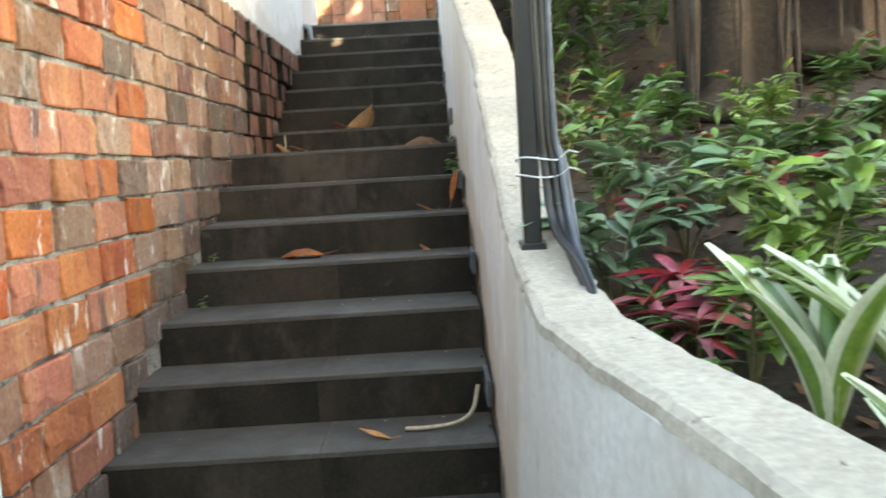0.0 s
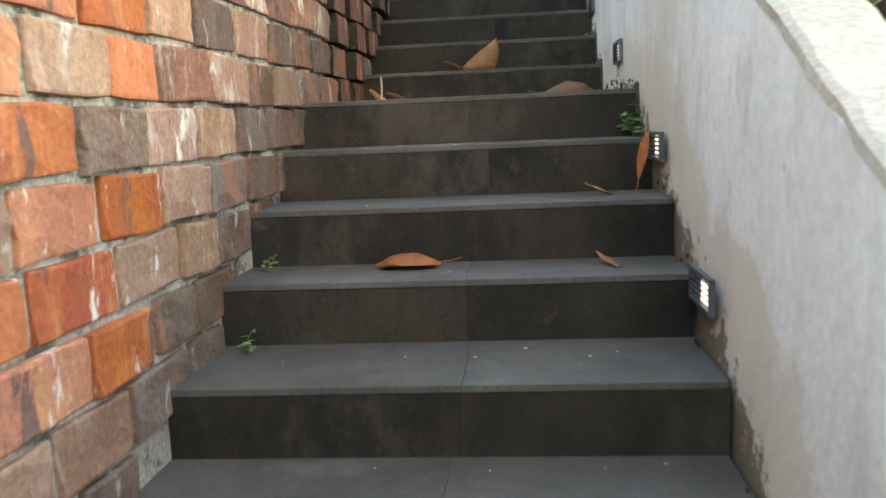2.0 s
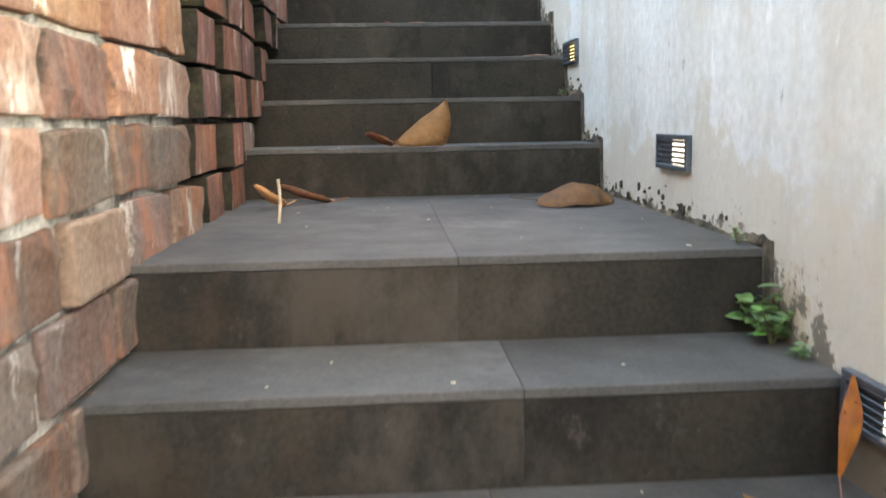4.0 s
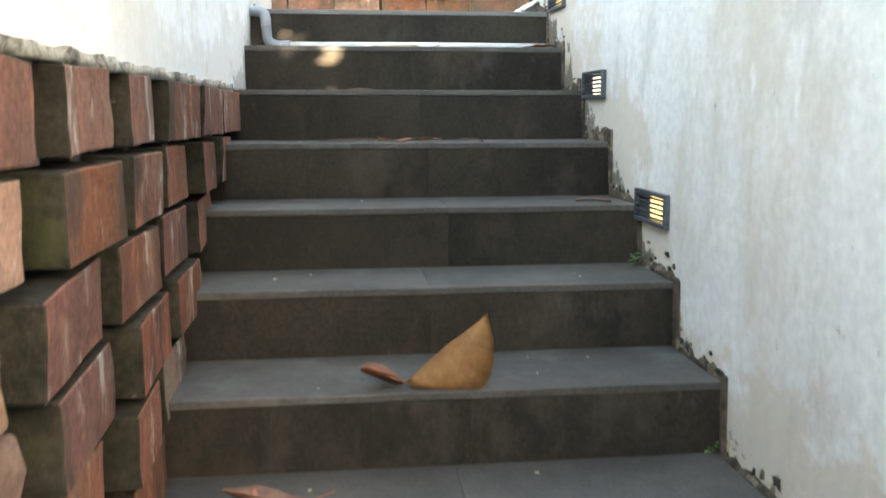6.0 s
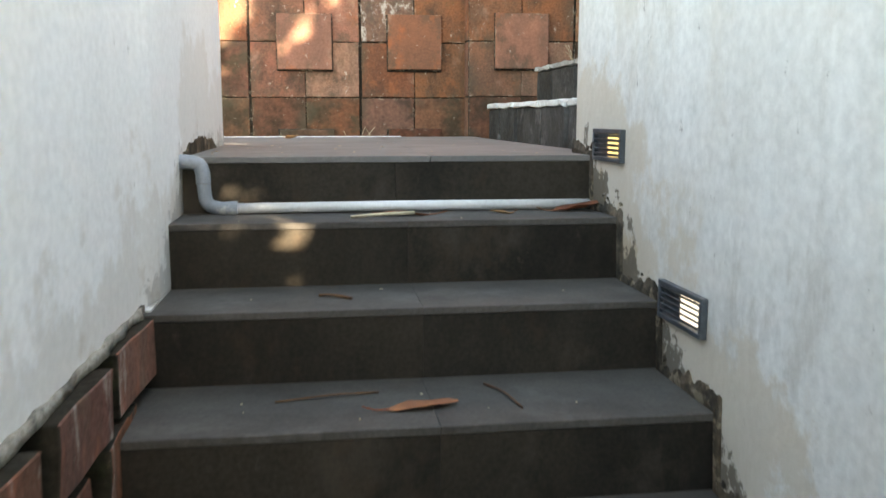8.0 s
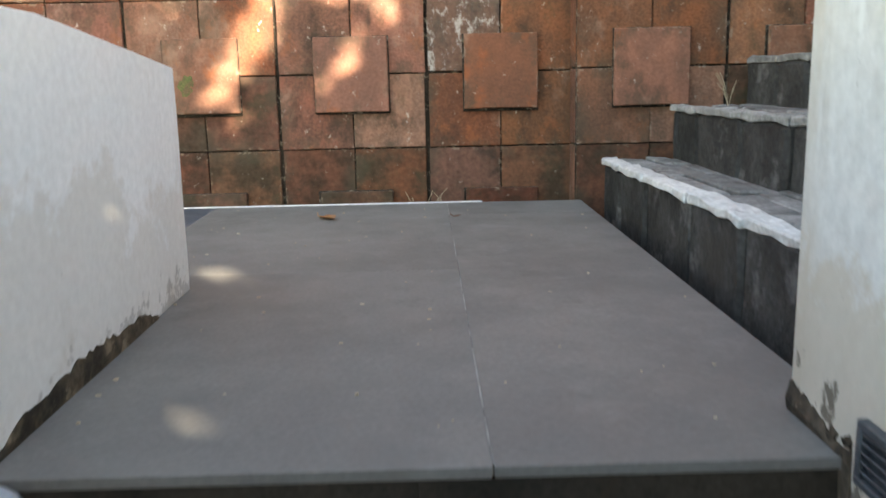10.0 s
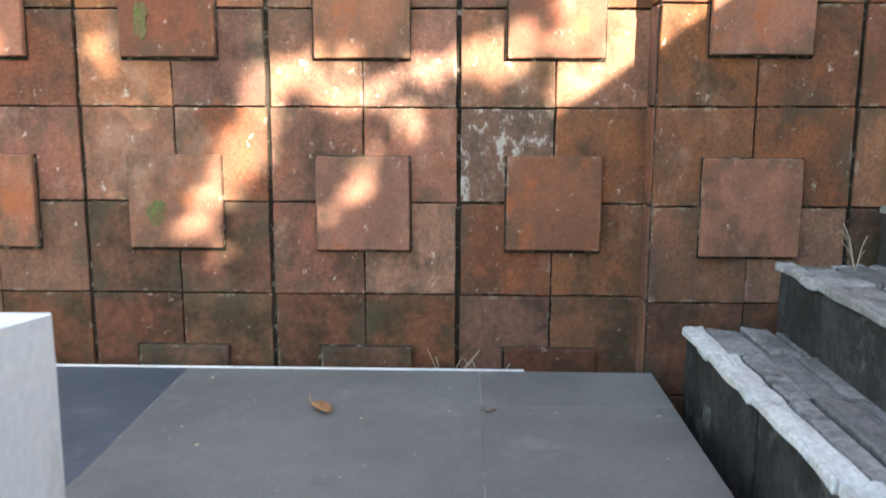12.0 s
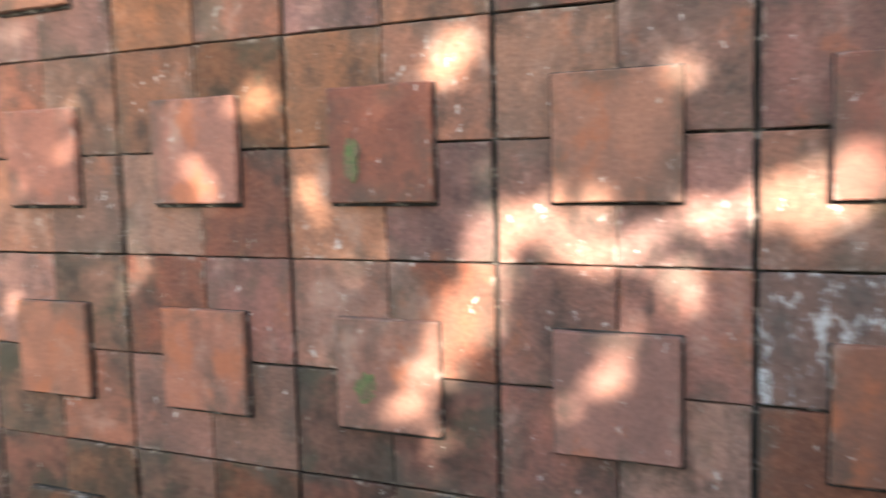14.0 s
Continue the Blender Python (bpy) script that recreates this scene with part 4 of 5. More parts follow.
# ---- post with cables on the coping ----
post = empty("cable_post", (0, 0, 0), label="black metal post with bundled cables standing on the coping", category="post")
PX, PYY = 0.755, -2.475
pz = coping_z(PYY)
part("pole", box(PX - 0.024, PX + 0.024, PYY - 0.024, PYY + 0.024, pz - 0.004, 2.6, 0.005), POSTMETAL, post)
part("base_plate", roughen(box(PX - 0.036, PX + 0.036, PYY - 0.036, PYY + 0.036, pz - 0.03, pz + 0.008, 0.004), 0.008, 30), POSTMETAL, post)
for k in range(7):
    a = k * 0.9
    dx, dy = 0.028 + 0.018 * (k % 3), -0.016 + 0.016 * (k // 3)
    x = PX + dx
    pts = [(x, PYY + dy, 2.6), (x + 0.003 * math.sin(k), PYY + dy, 0.6), (x + 0.004, PYY + dy, 0.0), (x + 0.010 + 0.004 * k, PYY + dy, pz + 0.22),
           (x + 0.022 + 0.004 * k, PYY + dy - 0.06, pz + 0.05), (0.832 + 0.006 * (k % 3), PYY - 0.34 + 0.02 * k, coping_z(PYY - 0.33) + 0.03 - 0.01 * (k % 2)), (0.845 + 0.006 * (k % 3), PYY - 0.62, coping_z(-3.0) - 0.12)]
    part("cable", tube(smooth_line(pts, 6), 0.0085 if k % 3 else 0.011, 8), GREYCABLE if k in (2, 5) else BLACK, post, smooth=True)
for k, z in enumerate((-0.115, -0.16)):
    ring = [(PX + 0.026 + 0.062 * math.cos(a), PYY + 0.036 * math.sin(a), z + 0.006 * math.sin(a * 2 + k)) for a in [i * math.tau / 14 for i in range(15)]]
    part("wire_tie", tube(ring, 0.0022, 5), WIRE, post, "twisted white wire tie")
    part("wire_tail", tube([(PX + 0.08, PYY - 0.03, z), (PX + 0.10, PYY - 0.05, z + 0.018), (PX + 0.125, PYY - 0.055, z + 0.01)], 0.002, 5), WIRE, post, "loose wire end")

# ---- garden plants ----
SMALL = [mesh_of("leaf", leaf_bm(1.0, 0.42, 0.22, d, 5, 1.0, 0.012), GREEN, True) for d in (0.15, 0.35)]
BLUE = [mesh_of("leaf", leaf_bm(1.0, 0.45, 0.2, d, 5, 1.0, 0.012), GREEN_BLUE, True) for d in (0.2, 0.4)]
LIGHT = [mesh_of("leaf", leaf_bm(1.0, 0.36, 0.2, d, 5, 1.0, 0.012), GREEN_LIGHT, True) for d in (0.2, 0.45)]
REDL = [mesh_of("leaf", leaf_bm(1.0, 0.26, 0.5, d, 6, 0.9, 0.010), RED, True) for d in (0.3, 0.7)]


def place_leaf(name, meshes, parent, at, direction, size, r):
    d = Vector(direction).normalized()
    q = d.to_track_quat("Y", "Z").to_matrix().to_4x4()
    ob = part(name, r.choice(meshes), None, parent)
    ob.matrix_basis = Matrix.Translation(at) @ q @ Matrix.Rotation(r.uniform(-0.5, 0.5), 4, "Y") @ Matrix.Diagonal((size * r.uniform(0.85, 1.15), size, size, 1))
    return ob


def shrub(at, stems, height, spread, leaf, meshes, label, seed, lean=(0, 0), flowers=0, pairs=9, category="shrub"):
    r = random.Random(seed)
    base = Vector((at[0], at[1], ground_z(*at)))
    bush = empty("shrub", base, label=label, category=category)
    for s in range(stems):
        a = r.uniform(0, math.tau)
        out = spread * r.uniform(0.4, 1.0)
        tip = Vector((math.cos(a) * out + lean[0], math.sin(a) * out + lean[1], height * r.uniform(0.65, 1.0)))
        mid = tip * 0.5 + Vector((0, 0, height * 0.22))
        line = smooth_line([(0, 0, -0.02), mid * 0.5 + Vector((0, 0, 0.03)), mid, tip], 5)
        part("stem", tube(line, 0.004, 5, [0.006 - 0.0045 * i / (len(line) - 1) for i in range(len(line))]), STEM, bush)
        for i in range(pairs):
            f = 0.22 + 0.78 * i / (pairs - 1)
            k = min(int(f * (len(line) - 1)), len(line) - 2)
            p, d = line[k], (line[k + 1] - line[k]).normalized()
            sidev = d.cross(Vector((0, 0, 1))).normalized()
            for sg in ((-1, 1) if i < pairs - 1 else (1,)):
                v = d * r.uniform(0.3, 0.7) + sidev * sg * r.uniform(0.6, 1.0) + Vector((0, 0, r.uniform(-0.45, 0.35)))
                if i == pairs - 1:
                    v = d
                place_leaf("leaf", meshes, bush, p, v, leaf * r.uniform(0.7, 1.15), r)
        if s < flowers:
            for k in range(5):
                place_leaf("petal", PETAL, bush, line[-1] + Vector((0, 0, 0.01)), (math.cos(k * 1.257), math.sin(k * 1.257), 0.5), 0.032, r)
    return bush


PETAL = [mesh_of("petal", leaf_bm(1.0, 0.7, 0.3, 0.2, 4, 0.7, 0.02), REDFLOWER, True)]
G1 = "leafy green garden shrub growing in the bank"
shrub((1.02, -2.22), 6, 0.42, 0.30, 0.115, BLUE, "blue-green shrub with paired oval leaves beside the coping", 1, (0.02, -0.08))
shrub((1.32, -1.98), 5, 0.48, 0.30, 0.12, BLUE, "blue-green shrub with paired oval leaves", 2)
shrub((1.18, -1.45), 6, 0.48, 0.32, 0.10, SMALL, G1, 3, flowers=2)
shrub((1.55, -1.60), 6, 0.36, 0.34, 0.10, SMALL, G1, 4, flowers=1)
shrub((1.06, -0.95), 6, 0.55, 0.28, 0.10, LIGHT, "green shrub with small red flowers", 5, flowers=4)
shrub((1.45, -0.75), 6, 0.50, 0.34, 0.11, SMALL, "green shrub with small red flowers", 6, flowers=3)
shrub((1.46, -2.66), 5, 0.36, 0.26, 0.11, LIGHT, "yellow-green shrub with narrow paired leaves", 7, pairs=11)
shrub((1.50, -2.45), 6, 0.42, 0.30, 0.12, LIGHT, "yellow-green shrub with narrow paired leaves", 8, pairs=11)
shrub((1.75, -2.15), 6, 0.40, 0.32, 0.12, LIGHT, "yellow-green leafy shrub on the bank", 9)
shrub((1.90, -1.55), 6, 0.28, 0.35, 0.115, SMALL, G1, 10)
shrub((1.10, 0.10), 6, 0.55, 0.32, 0.115, SMALL, G1, 11, flowers=1)
shrub((1.55, 0.35), 6, 0.60, 0.36, 0.115, SMALL, G1, 12)
shrub((2.35, -1.25), 6, 0.22, 0.35, 0.115, SMALL, G1, 13)
shrub((1.15, 1.1), 7, 0.75, 0.38, 0.10, SMALL, G1, 14)
shrub((1.75, 1.2), 7, 0.80, 0.40, 0.10, SMALL, G1, 15)
shrub((2.10, -2.6), 6, 0.50, 0.35, 0.115, SMALL, G1, 16)
for k, (x, y) in enumerate(((1.30, 0.75), (1.62, 0.85), (1.95, 0.75), (1.45, 1.45), (1.85, 1.6), (1.1, 1.6))):
    shrub((x, y), 6, 0.7, 0.40, 0.12, SMALL, "leafy green shrub in front of the added plastered wall", 80 + k, pairs=13, flowers=k % 3)
shrub((1.22, -2.82), 6, 0.34, 0.22, 0.10, LIGHT, "yellow-green shrub with narrow paired leaves", 18, pairs=11)
shrub((1.10, -2.62), 4, 0.16, 0.16, 0.08, SMALL, "low green undergrowth beside the coping", 19)
shrub((1.02, -2.85), 4, 0.12, 0.14, 0.07, SMALL, "low green undergrowth beside the coping", 20)
for k, (x, y) in enumerate(((1.70, -0.60), (2.10, -0.72), (2.48, -0.55), (1.38, -0.30), (1.95, -1.02), (2.75, -0.75))):
    shrub((x, y), 6, 0.26 + 0.04 * (k % 3), 0.30, 0.09, LIGHT if k % 3 == 1 else SMALL, "low leafy shrub at the foot of the trees", 60 + k, flowers=k % 2)
shrub((1.85, -3.0), 5, 0.40, 0.32, 0.12, LIGHT, "yellow-green leafy shrub on the bank", 17)


def red_plant(at, n, size, seed):
    r = random.Random(seed)
    base = Vector((at[0], at[1], ground_z(*at)))
    p = empty("cordyline", base, label="dark red cordyline plant with drooping pointed leaves", category="plant")
    top = Vector((0, 0, 0.13))
    part("stem", tube([(0, 0, -0.02), (0.005, 0, 0.07), top], 0.006, 6), STEM, p)
    for k in range(n):
        a = k * 2.4 + r.uniform(-.2, .2)
        place_leaf("leaf", REDL, p, top * r.uniform(0.6, 1.0), (math.cos(a), math.sin(a), r.uniform(0.1, 0.9)), size * r.uniform(0.7, 1.1), r)
    return p


for at, s in (((1.17, -2.42), 31), ((1.06, -2.52), 32), ((1.22, -2.62), 37), ((1.12, -2.72), 35), ((1.28, -1.75), 33), ((1.95, -1.75), 34), ((1.75, -1.65), 36)):
    red_plant(at, 17, 0.155, s)


def striped_plant(at, n, size, seed, low=1.3):
    r = random.Random(seed)
    base = Vector((at[0], at[1], ground_z(*at)))
    p = empty("dracaena", base, label="dracaena with long green leaves striped cream at the margins", category="plant")
    for k in range(n):
        a = k * 2.4 + r.uniform(-.3, .3)
        L, W = size * r.uniform(0.7, 1.1), 0.098 * r.uniform(0.8, 1.1)
        up = r.uniform(low, low + 3.5)
        q = Vector((math.cos(a), math.sin(a), up)).normalized().to_track_quat("Y", "Z").to_matrix().to_4x4()
        m = Matrix.Translation((0.02 * math.cos(a), 0.02 * math.sin(a), 0.02)) @ q
        blade = part("leaf", leaf_bm(L, W, 0.35, 0.35, 9, 0.75, 0.0012), CREAM, p, "cream-edged striped leaf", True)
        blade.matrix_basis = m
        b = leaf_bm(L * 0.97, W * 0.5, 0.35, 0.35, 9, 0.75, 0.0034)
        bmesh.ops.translate(b, verts=b.verts, vec=(0, L * 0.01, 0.0011))
        part("stripe", b, GREEN_LIGHT if k % 3 else GREEN, blade, "green middle stripe", True)
    return p


striped_plant((1.27, -3.10), 7, 0.42, 41, 3.0)
striped_plant((1.46, -3.12), 7, 0.44, 42, 2.2)
striped_plant((1.34, -3.5), 9, 0.30, 43)
striped_plant((1.75, -3.4), 9, 0.40, 44)

# leaf litter and low growth on the bank
lit = bmesh.new()
for k in range(900):
    x, y = rng.uniform(0.88, 3.2), rng.uniform(-3.8, 1.8)
    z = ground_z(x, y) + 0.008
    a, s = rng.uniform(0, math.tau), rng.uniform(0.02, 0.055)
    c, d = Vector((math.cos(a), math.sin(a), rng.uniform(-.3, .3))) * s, Vector((-math.sin(a), math.cos(a), rng.uniform(-.3, .3))) * s * 0.45
    o = Vector((x, y, z))
    v = [lit.verts.new(o + e) for e in (-c, -d + Vector((0, 0, .004)), c, d + Vector((0, 0, .004)))]
    lit.faces.new(v[:3]), lit.faces.new((v[0], v[2], v[3]))
litter = part("leaf_litter", lit, DRY3)
tagged(litter, "brown fallen leaves strewn over the garden soil", "leaf litter", kind="stuff")


gut = bmesh.new()
for k in range(90):
    x, y = rng.uniform(0.735, 0.81), rng.uniform(3.5, 5.75)
    a, size = rng.uniform(0, math.tau), rng.uniform(0.008, 0.026)
    c, d = Vector((math.cos(a), math.sin(a), rng.uniform(-.3, .3))) * size, Vector((-math.sin(a), math.cos(a), rng.uniform(-.3, .3))) * size * 0.5
    o = Vector((x, y, TOP - 0.128))
    v = [gut.verts.new(o + e) for e in (-c, -d + Vector((0, 0, .004)), c, d + Vector((0, 0, .004)))]
    gut.faces.new(v[:3]), gut.faces.new((v[0], v[2], v[3]))
gutter_litter = part("gutter_litter", gut, DRY3)
tagged(gutter_litter, "crumbled brown leaves lying in the gutter", "leaf litter", kind="stuff")


# ---- trees ----
def tree(at, trunk_r, height, seed, crown_fn, label, roots=24):
    r = random.Random(seed)
    base = Vector((at[0], at[1], ground_z(*at)))
    t = empty("tree", base, label=label, category="tree")
    line = smooth_line([(0, 0, -0.1), (0.05, 0.02, 0.5), (-0.02, 0.05, 1.4), (0.15, 0.0, height * 0.7), (0.2, -0.15, height)], 6)
    rad = [trunk_r * (1.35 if i < 2 else 1.0) * (1 - 0.55 * i / (len(line) - 1)) for i in range(len(line))]
    b = tube(line, trunk_r, 22, rad)
    for v in b.verts:
        a = math.atan2(v.co.y, v.co.x)
        v.co += Vector((math.cos(a), math.sin(a), 0)) * trunk_r * (0.15 * math.sin(a * 4 + v.co.z * 1.1 + seed) + 0.12 * math.sin(a * 7 - v.co.z * 0.8) + 0.12 * noise.noise(v.co * 3))
    part("trunk", b, BARK, t, smooth=True)
    for k in range(roots):
        a = r.uniform(0, math.tau)
        p = Vector((math.cos(a), math.sin(a), 0)) * trunk_r * r.uniform(1.02, 1.5)
        pts = [p + Vector((r.uniform(-.04, .04), r.uniform(-.04, .04), z)) for z in (-0.15, 0.5, 1.2, 2.0, 2.8)]
        part("aerial_root", tube(smooth_line(pts, 5), r.uniform(0.008, 0.022), 6, None), BARK, t, smooth=True)
    for k in range(5):
        a = k * 1.257 + seed
        top = line[-1 - (k % 4)]
        tip = top + Vector((math.cos(a) * 0.9, math.sin(a) * 0.9, r.uniform(0.1, 0.5)))
        part("limb", tube(smooth_line([top, top.lerp(tip, 0.5) + Vector((0, 0, 0.25)), tip], 4), 0.05, 7, [0.09 - 0.008 * i for i in range(9)]), BARK, t, smooth=True)
    part("crown", crown_mesh(crown_fn, base, seed), None, t)
    return t


def crown_mesh(points, base, seed):
    r = np.random.RandomState(seed)
    verts, faces = [], []
    for p in points:
        a, e = r.uniform(0, math.tau), r.uniform(-0.8, 0.5)
        u = Vector((math.cos(a) * math.cos(e), math.sin(a) * math.cos(e), math.sin(e)))
        w = u.cross(Vector((r.uniform(-1, 1), r.uniform(-1, 1), 1))).normalized()
        nrm = u.cross(w)
        L, W = r.uniform(0.09, 0.16), r.uniform(0.03, 0.05)
        o, n0 = Vector(p) - base, len(verts)
        for c in (o - u * L * 0.5, o - w * W + nrm * 0.012, o + u * L * 0.5, o + w * W + nrm * 0.012, o):
            verts.append(c[:])
        faces += [(n0, n0 + 1, n0 + 4), (n0 + 1, n0 + 2, n0 + 4), (n0 + 2, n0 + 3, n0 + 4), (n0 + 3, n0, n0 + 4)]
    me = bpy.data.meshes.new("crown")
    me.from_pydata(verts, [], faces)
    me.materials.append(CANOPY)
    return me


def back_wall_spot(p):
    """Where the sunlight that passes p meets the tiled wall: x and z there."""
    s = (BACK_Y - p[1]) / (-SUN.y)
    return p[0] - SUN.x * s, p[2] - SUN.z * s


# gaps cut in the unseen crown to place sun patches, in the wall's x and z: middle, half sizes, lean
GAPS = [(-0.66, 1.99, 0.11, 0.25, -0.35), (-0.83, 1.72, 0.14, 0.13, -0.5), (-0.76, 1.56, 0.06, 0.06, 0), (-0.42, 2.20, 0.16, 0.11, 0), (-0.28, 2.10, 0.13, 0.07, 0), (-0.08, 2.20, 0.15, 0.08, 0), (-0.12, 2.03, 0.07, 0.06, 0),
        (-0.27, 1.87, 0.055, 0.11, 0), (-0.38, 1.69, 0.065, 0.07, 0), (0.18, 2.27, 0.16, 0.11, 0), (-1.06, 2.04, 0.04, 0.09, 0), (-1.17, 2.26, 0.06, 0.10, 0), (-1.34, 2.56, 0.09, 0.10, 0), (-1.55, 2.30, 0.06, 0.11, 0), (-1.14, 1.76, 0.04, 0.09, 0),
        (-1.85, 2.10, 0.08, 0.09, 0), (-0.72, 2.62, 0.08, 0.10, 0), (-0.10, 2.56, 0.07, 0.08, 0), (-1.27, 0.64, 0.09, 0.11, 0), (-1.21, 0.76, 0.06, 0.07, 0), (-1.79, -0.06, 0.08, 0.055, 0), (-1.82, 0.13, 0.05, 0.035, 0), (-1.62, 0.26, 0.05, 0.04, 0)]


def open_gap(x, z):
    if x > 0.36 and z > 1.75:
        return True
    x, z = x + 0.09 * noise.noise(Vector((x * 7, z * 7, 0))), z + 0.09 * noise.noise(Vector((x * 7, z * 7, 9)))
    for cx, cz, hx, hz, lean in GAPS:
        dx, dz = x - cx, z - cz
        dx -= -lean * dz if lean < 0 else 0
        if (dx / hx) ** 2 + (dz / hz) ** 2 < 1:
            return True
    return False


def crown_points(n, lo, hi, seed, keep=0.015):
    r = np.random.RandomState(seed)
    out = []
    lo, hi = np.array(lo), np.array(hi)
    while len(out) < n:
        p = lo + (hi - lo) * r.uniform(0, 1, 3)
        q = (p - (lo + hi) / 2) / ((hi - lo) / 2)
        if (q ** 4).sum() > 1.0 + 0.25 * noise.noise(Vector(p) * 1.5):
            continue
        if open_gap(*back_wall_spot(p)) and r.uniform() > keep:
            continue
        out.append(p)
    return out


# Extra leaf masses, added out of view to block sun from stairs and walls.
DENSE = crown_points(13000, (0.1, -1.6, 1.95), (3.3, 0.6, 4.0), 15)
HIGH = crown_points(11000, (0.7, -1.7, 3.4), (4.3, 0.7, 5.8), 25)
HIGH += crown_points(1800, (0.1, -1.3, 1.7), (1.3, 0.3, 3.1), 35)
tree((2.12, -0.15), 0.24, 2.7, 3, crown_points(5000, (0.9, -2.0, 2.2), (5.0, 0.9, 6.4), 5) + DENSE + HIGH, "thick banyan-like tree with hanging aerial roots and an unseen crown shaped for shade")
tree((2.85, 0.35), 0.33, 2.7, 8, crown_points(5000, (2.4, -1.0, 3.8), (6.2, 2.2, 7.0), 6), "thick dark tree trunk with hanging aerial roots", 24)

# ---- weeds ----
WEED = [mesh_of("leaf", leaf_bm(1.0, 0.55, 0.2, 0.3, 4, 1.0, 0.02), GREEN, True)]


def weed(at, n, size, seed, label, grass=False):
    r = random.Random(seed)
    w = empty("weed", at, label=label, category="weed")
    for k in range(n):
        a = r.uniform(0, math.tau)
        h = r.uniform(0.3, 1.0) * size
        tip = Vector((math.cos(a) * h * 0.6, math.sin(a) * h * 0.6, h))
        part("stem", tube([(0, 0, -0.01), tip * 0.5 + Vector((0, 0, h * 0.15)), tip], 0.0012, 4), PALE if grass else STEM, w)
        if not grass:
            for j in range(3):
                place_leaf("leaf", WEED, w, tip * (0.5 + 0.25 * j), (math.cos(a + j * 2.1), math.sin(a + j * 2.1), 0.3), size * 0.42, r)
    return w


for k, (x, y, z, n, s) in enumerate(((0.615, -0.10, Z(6), 12, 0.085), (0.622, -0.03, Z(6), 10, 0.11), (0.62, -0.20, Z(6), 5, 0.05), (0.61, 0.06, Z(7), 4, 0.04), (-0.55, -1.05, Z(3), 4, 0.06), (-0.56, -0.75, Z(4), 4, 0.05),
                                    (0.62, 1.35, Z(7), 4, 0.04), (0.62, 1.90, Z(9), 4, 0.045))):
    weed((x, y, z), n, s, 50 + k, "small green weed growing in the step's corner")
weed((0.03, LAND_END + 0.06, TOP - 0.14), 18, 0.20, 71, "dry grass tuft growing out of the gutter", True)
weed((0.18, LAND_END + 0.06, TOP - 0.14), 8, 0.19, 72, "dry grass tuft growing out of the gutter", True)
weed((1.30, 5.60, SZ[1]), 6, 0.2, 73, "dry grass tuft on the stone steps", True)

MOSS = mat("bright_moss", (0.095, 0.125, 0.035), (0.13, 0.085, 0.045), 0.95, 30, 120, 0.4, 0.8, 0.004)
for k, (x, z, w, hh) in enumerate(((-1.0, 2.37, 0.032, 0.085), (-0.985, 1.715, 0.038, 0.05), (-0.965, 1.735, 0.02, 0.03), (-1.01, 2.34, 0.02, 0.03))):
    r = random.Random(k + 200)
    b = bmesh.new()
    ring = [(x + w * r.uniform(0.5, 1.1) * math.cos(a), z + hh * r.uniform(0.5, 1.1) * math.sin(a)) for a in [i * math.tau / 16 for i in range(16)]]
    front, rear = [b.verts.new((p, BACK_Y - 0.0365, q)) for p, q in ring], [b.verts.new((p, BACK_Y - 0.031, q)) for p, q in ring]
    mid = b.verts.new((x, BACK_Y - 0.037, z))
    for i in range(16):
        b.faces.new((front[i], front[(i + 1) % 16], mid))
        b.faces.new((front[i], front[(i + 1) % 16], rear[(i + 1) % 16], rear[i]))
    bmesh.ops.recalc_face_normals(b, faces=b.faces)
    part("moss_patch", b, MOSS, back, "small patch of green moss")

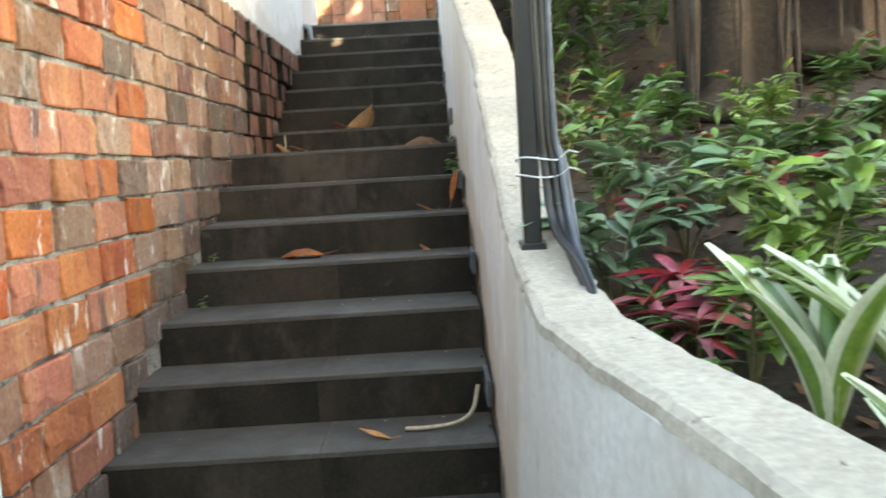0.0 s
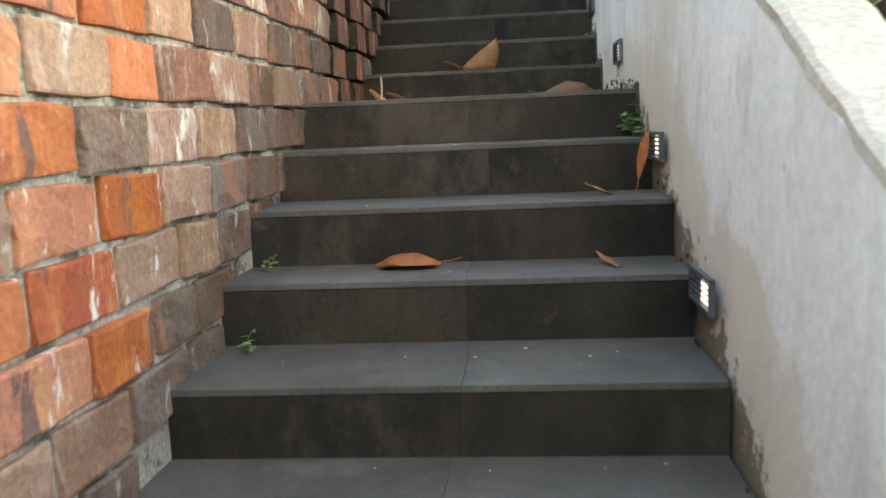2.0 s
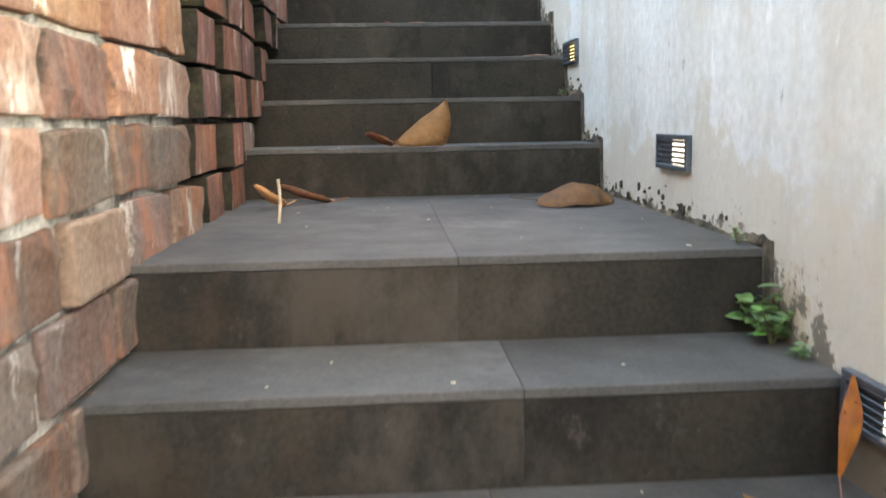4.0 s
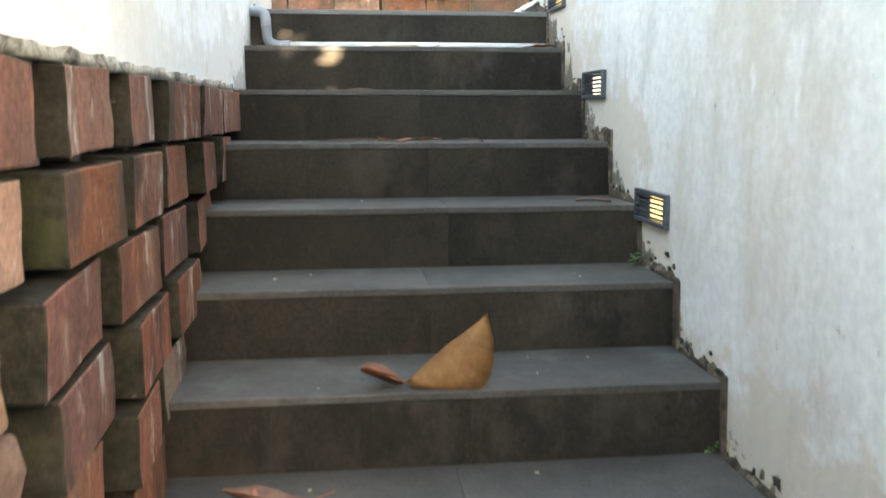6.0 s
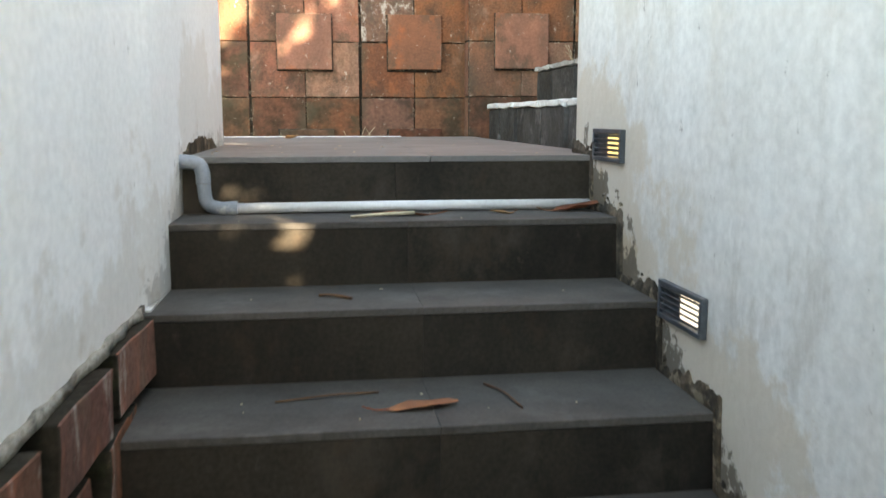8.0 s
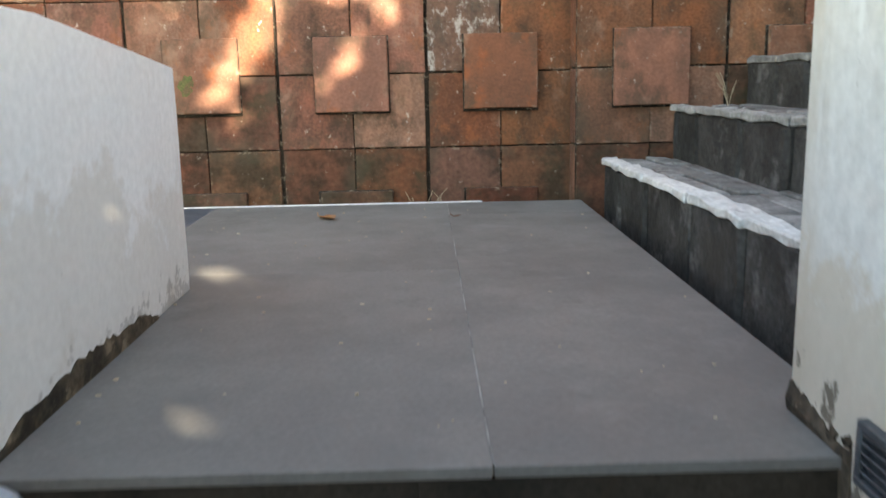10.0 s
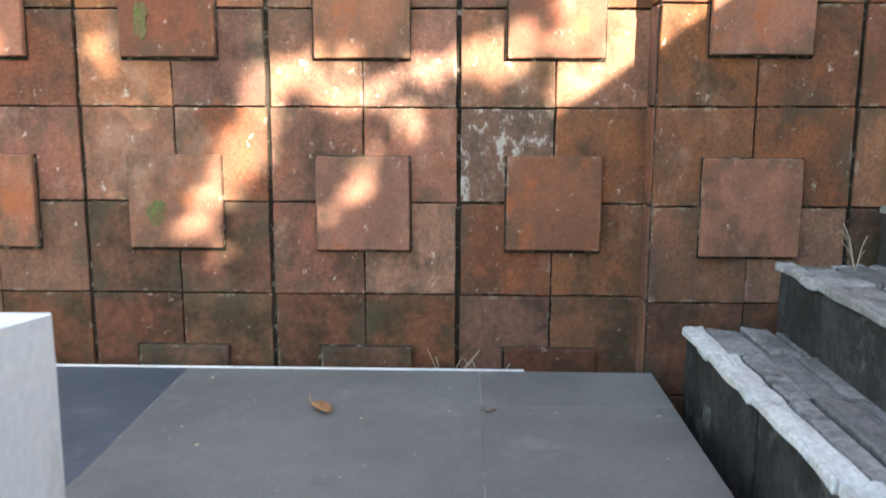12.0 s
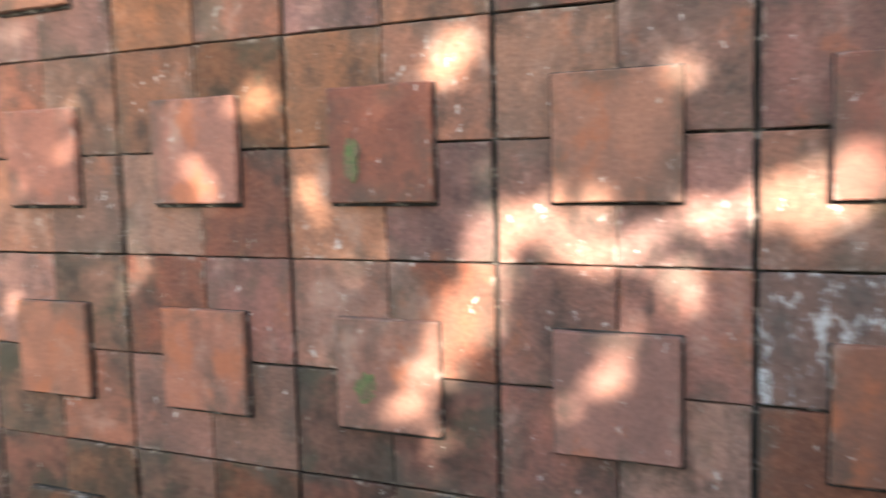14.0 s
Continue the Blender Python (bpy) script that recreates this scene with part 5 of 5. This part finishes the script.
# ---- bricks of the left wall ----
COURSE = 0.147
BRICK_SIDE = mat("near_black_brick_side", (0.030, 0.027, 0.021), (0.050, 0.042, 0.032), 0.95, 12, 60, 0.4, 1.0, 0.008, spec=0.1,
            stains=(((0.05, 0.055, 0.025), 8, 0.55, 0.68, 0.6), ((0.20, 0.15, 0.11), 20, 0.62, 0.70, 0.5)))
brick_meshes = {}
for L in (0.08, 0.15, 0.24, 0.30, 0.325):
    for s in range(6):
        worn = 0.007 if s < 3 else 0.0025
        b = box(-0.09, 0.0, -L / 2 + 0.009, L / 2 - 0.009, -COURSE / 2 + 0.008, COURSE / 2 - 0.008, worn, 2 if s < 3 else 1)
        bmesh.ops.subdivide_edges(b, edges=[e for e in b.edges if e.calc_length() > 0.1], cuts=2, use_grid_fill=True)
        roughen(b, 0.010 if s < 3 else 0.005, 16, s * 3.3 + L * 9)
        for old, m in ((0, BRICK), (1, BRICK_OLD), (2, BRICK_DUSTY), (3, BRICK_DARK)):
            me = brick_meshes[L, s, old] = mesh_of("brick", b.copy(), m)
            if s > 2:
                me.materials.append(BRICK_SIDE)
                # Ends, tops and undersides of the upper bricks are coloured near-black.
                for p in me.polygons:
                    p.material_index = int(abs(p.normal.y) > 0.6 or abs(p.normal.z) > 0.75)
        b.free()
for row in range(16):
    z = BRICK_TOP - (row + 0.5) * COURSE
    y, recessed = BRICK_Y0 + 0.002, False
    L = (0.325, 0.15, 0.24)[row % 3] if row % 2 else 0.15
    while y + L < BRICK_Y1:
        yc, y1 = y + L / 2, y + L
        back_set = 0.080 if recessed else 0.0
        if z + COURSE / 2 > stair_z(y1) - 0.02:
            h = z - stair_z(yc)
            up = 0.0 if yc < -0.4 else min((yc + 0.4) / 1.2, 1.0)
            old = int(h < (0.17 if up < 0.8 else 0.10) + 0.16 * rng.random() or rng.random() < 0.03 + 0.32 * up)
            u = rng.random()
            if yc > 0.5:
                old = 3 if u < 0.78 and not recessed else 1
            elif yc > -1.25:
                old = 2 if u < 0.55 else (1 if u < 0.72 else (3 if u < 0.84 else 2))
                if h < 0.16 + 0.16 * rng.random():
                    old = 1
            elif old == 0 and u < 0.14:
                old = 2
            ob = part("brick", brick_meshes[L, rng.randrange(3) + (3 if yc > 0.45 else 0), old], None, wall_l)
            ob.matrix_basis = pose(left_face(yc) - back_set + rng.uniform(-0.008, 0.006) + up * rng.uniform(-0.010, 0.012), yc, z + rng.uniform(-.004, .004), rng.uniform(-1.6, 1.6), rng.uniform(-2.0, 2.0), rng.uniform(-2.0, 2.0) * (1 + 0.6 * up))
        y = y1
        if y > 0.4 and not recessed:
            L, recessed = 0.08, True
        else:
            L, recessed = rng.choice((0.325, 0.30, 0.325, 0.30, 0.24)), False
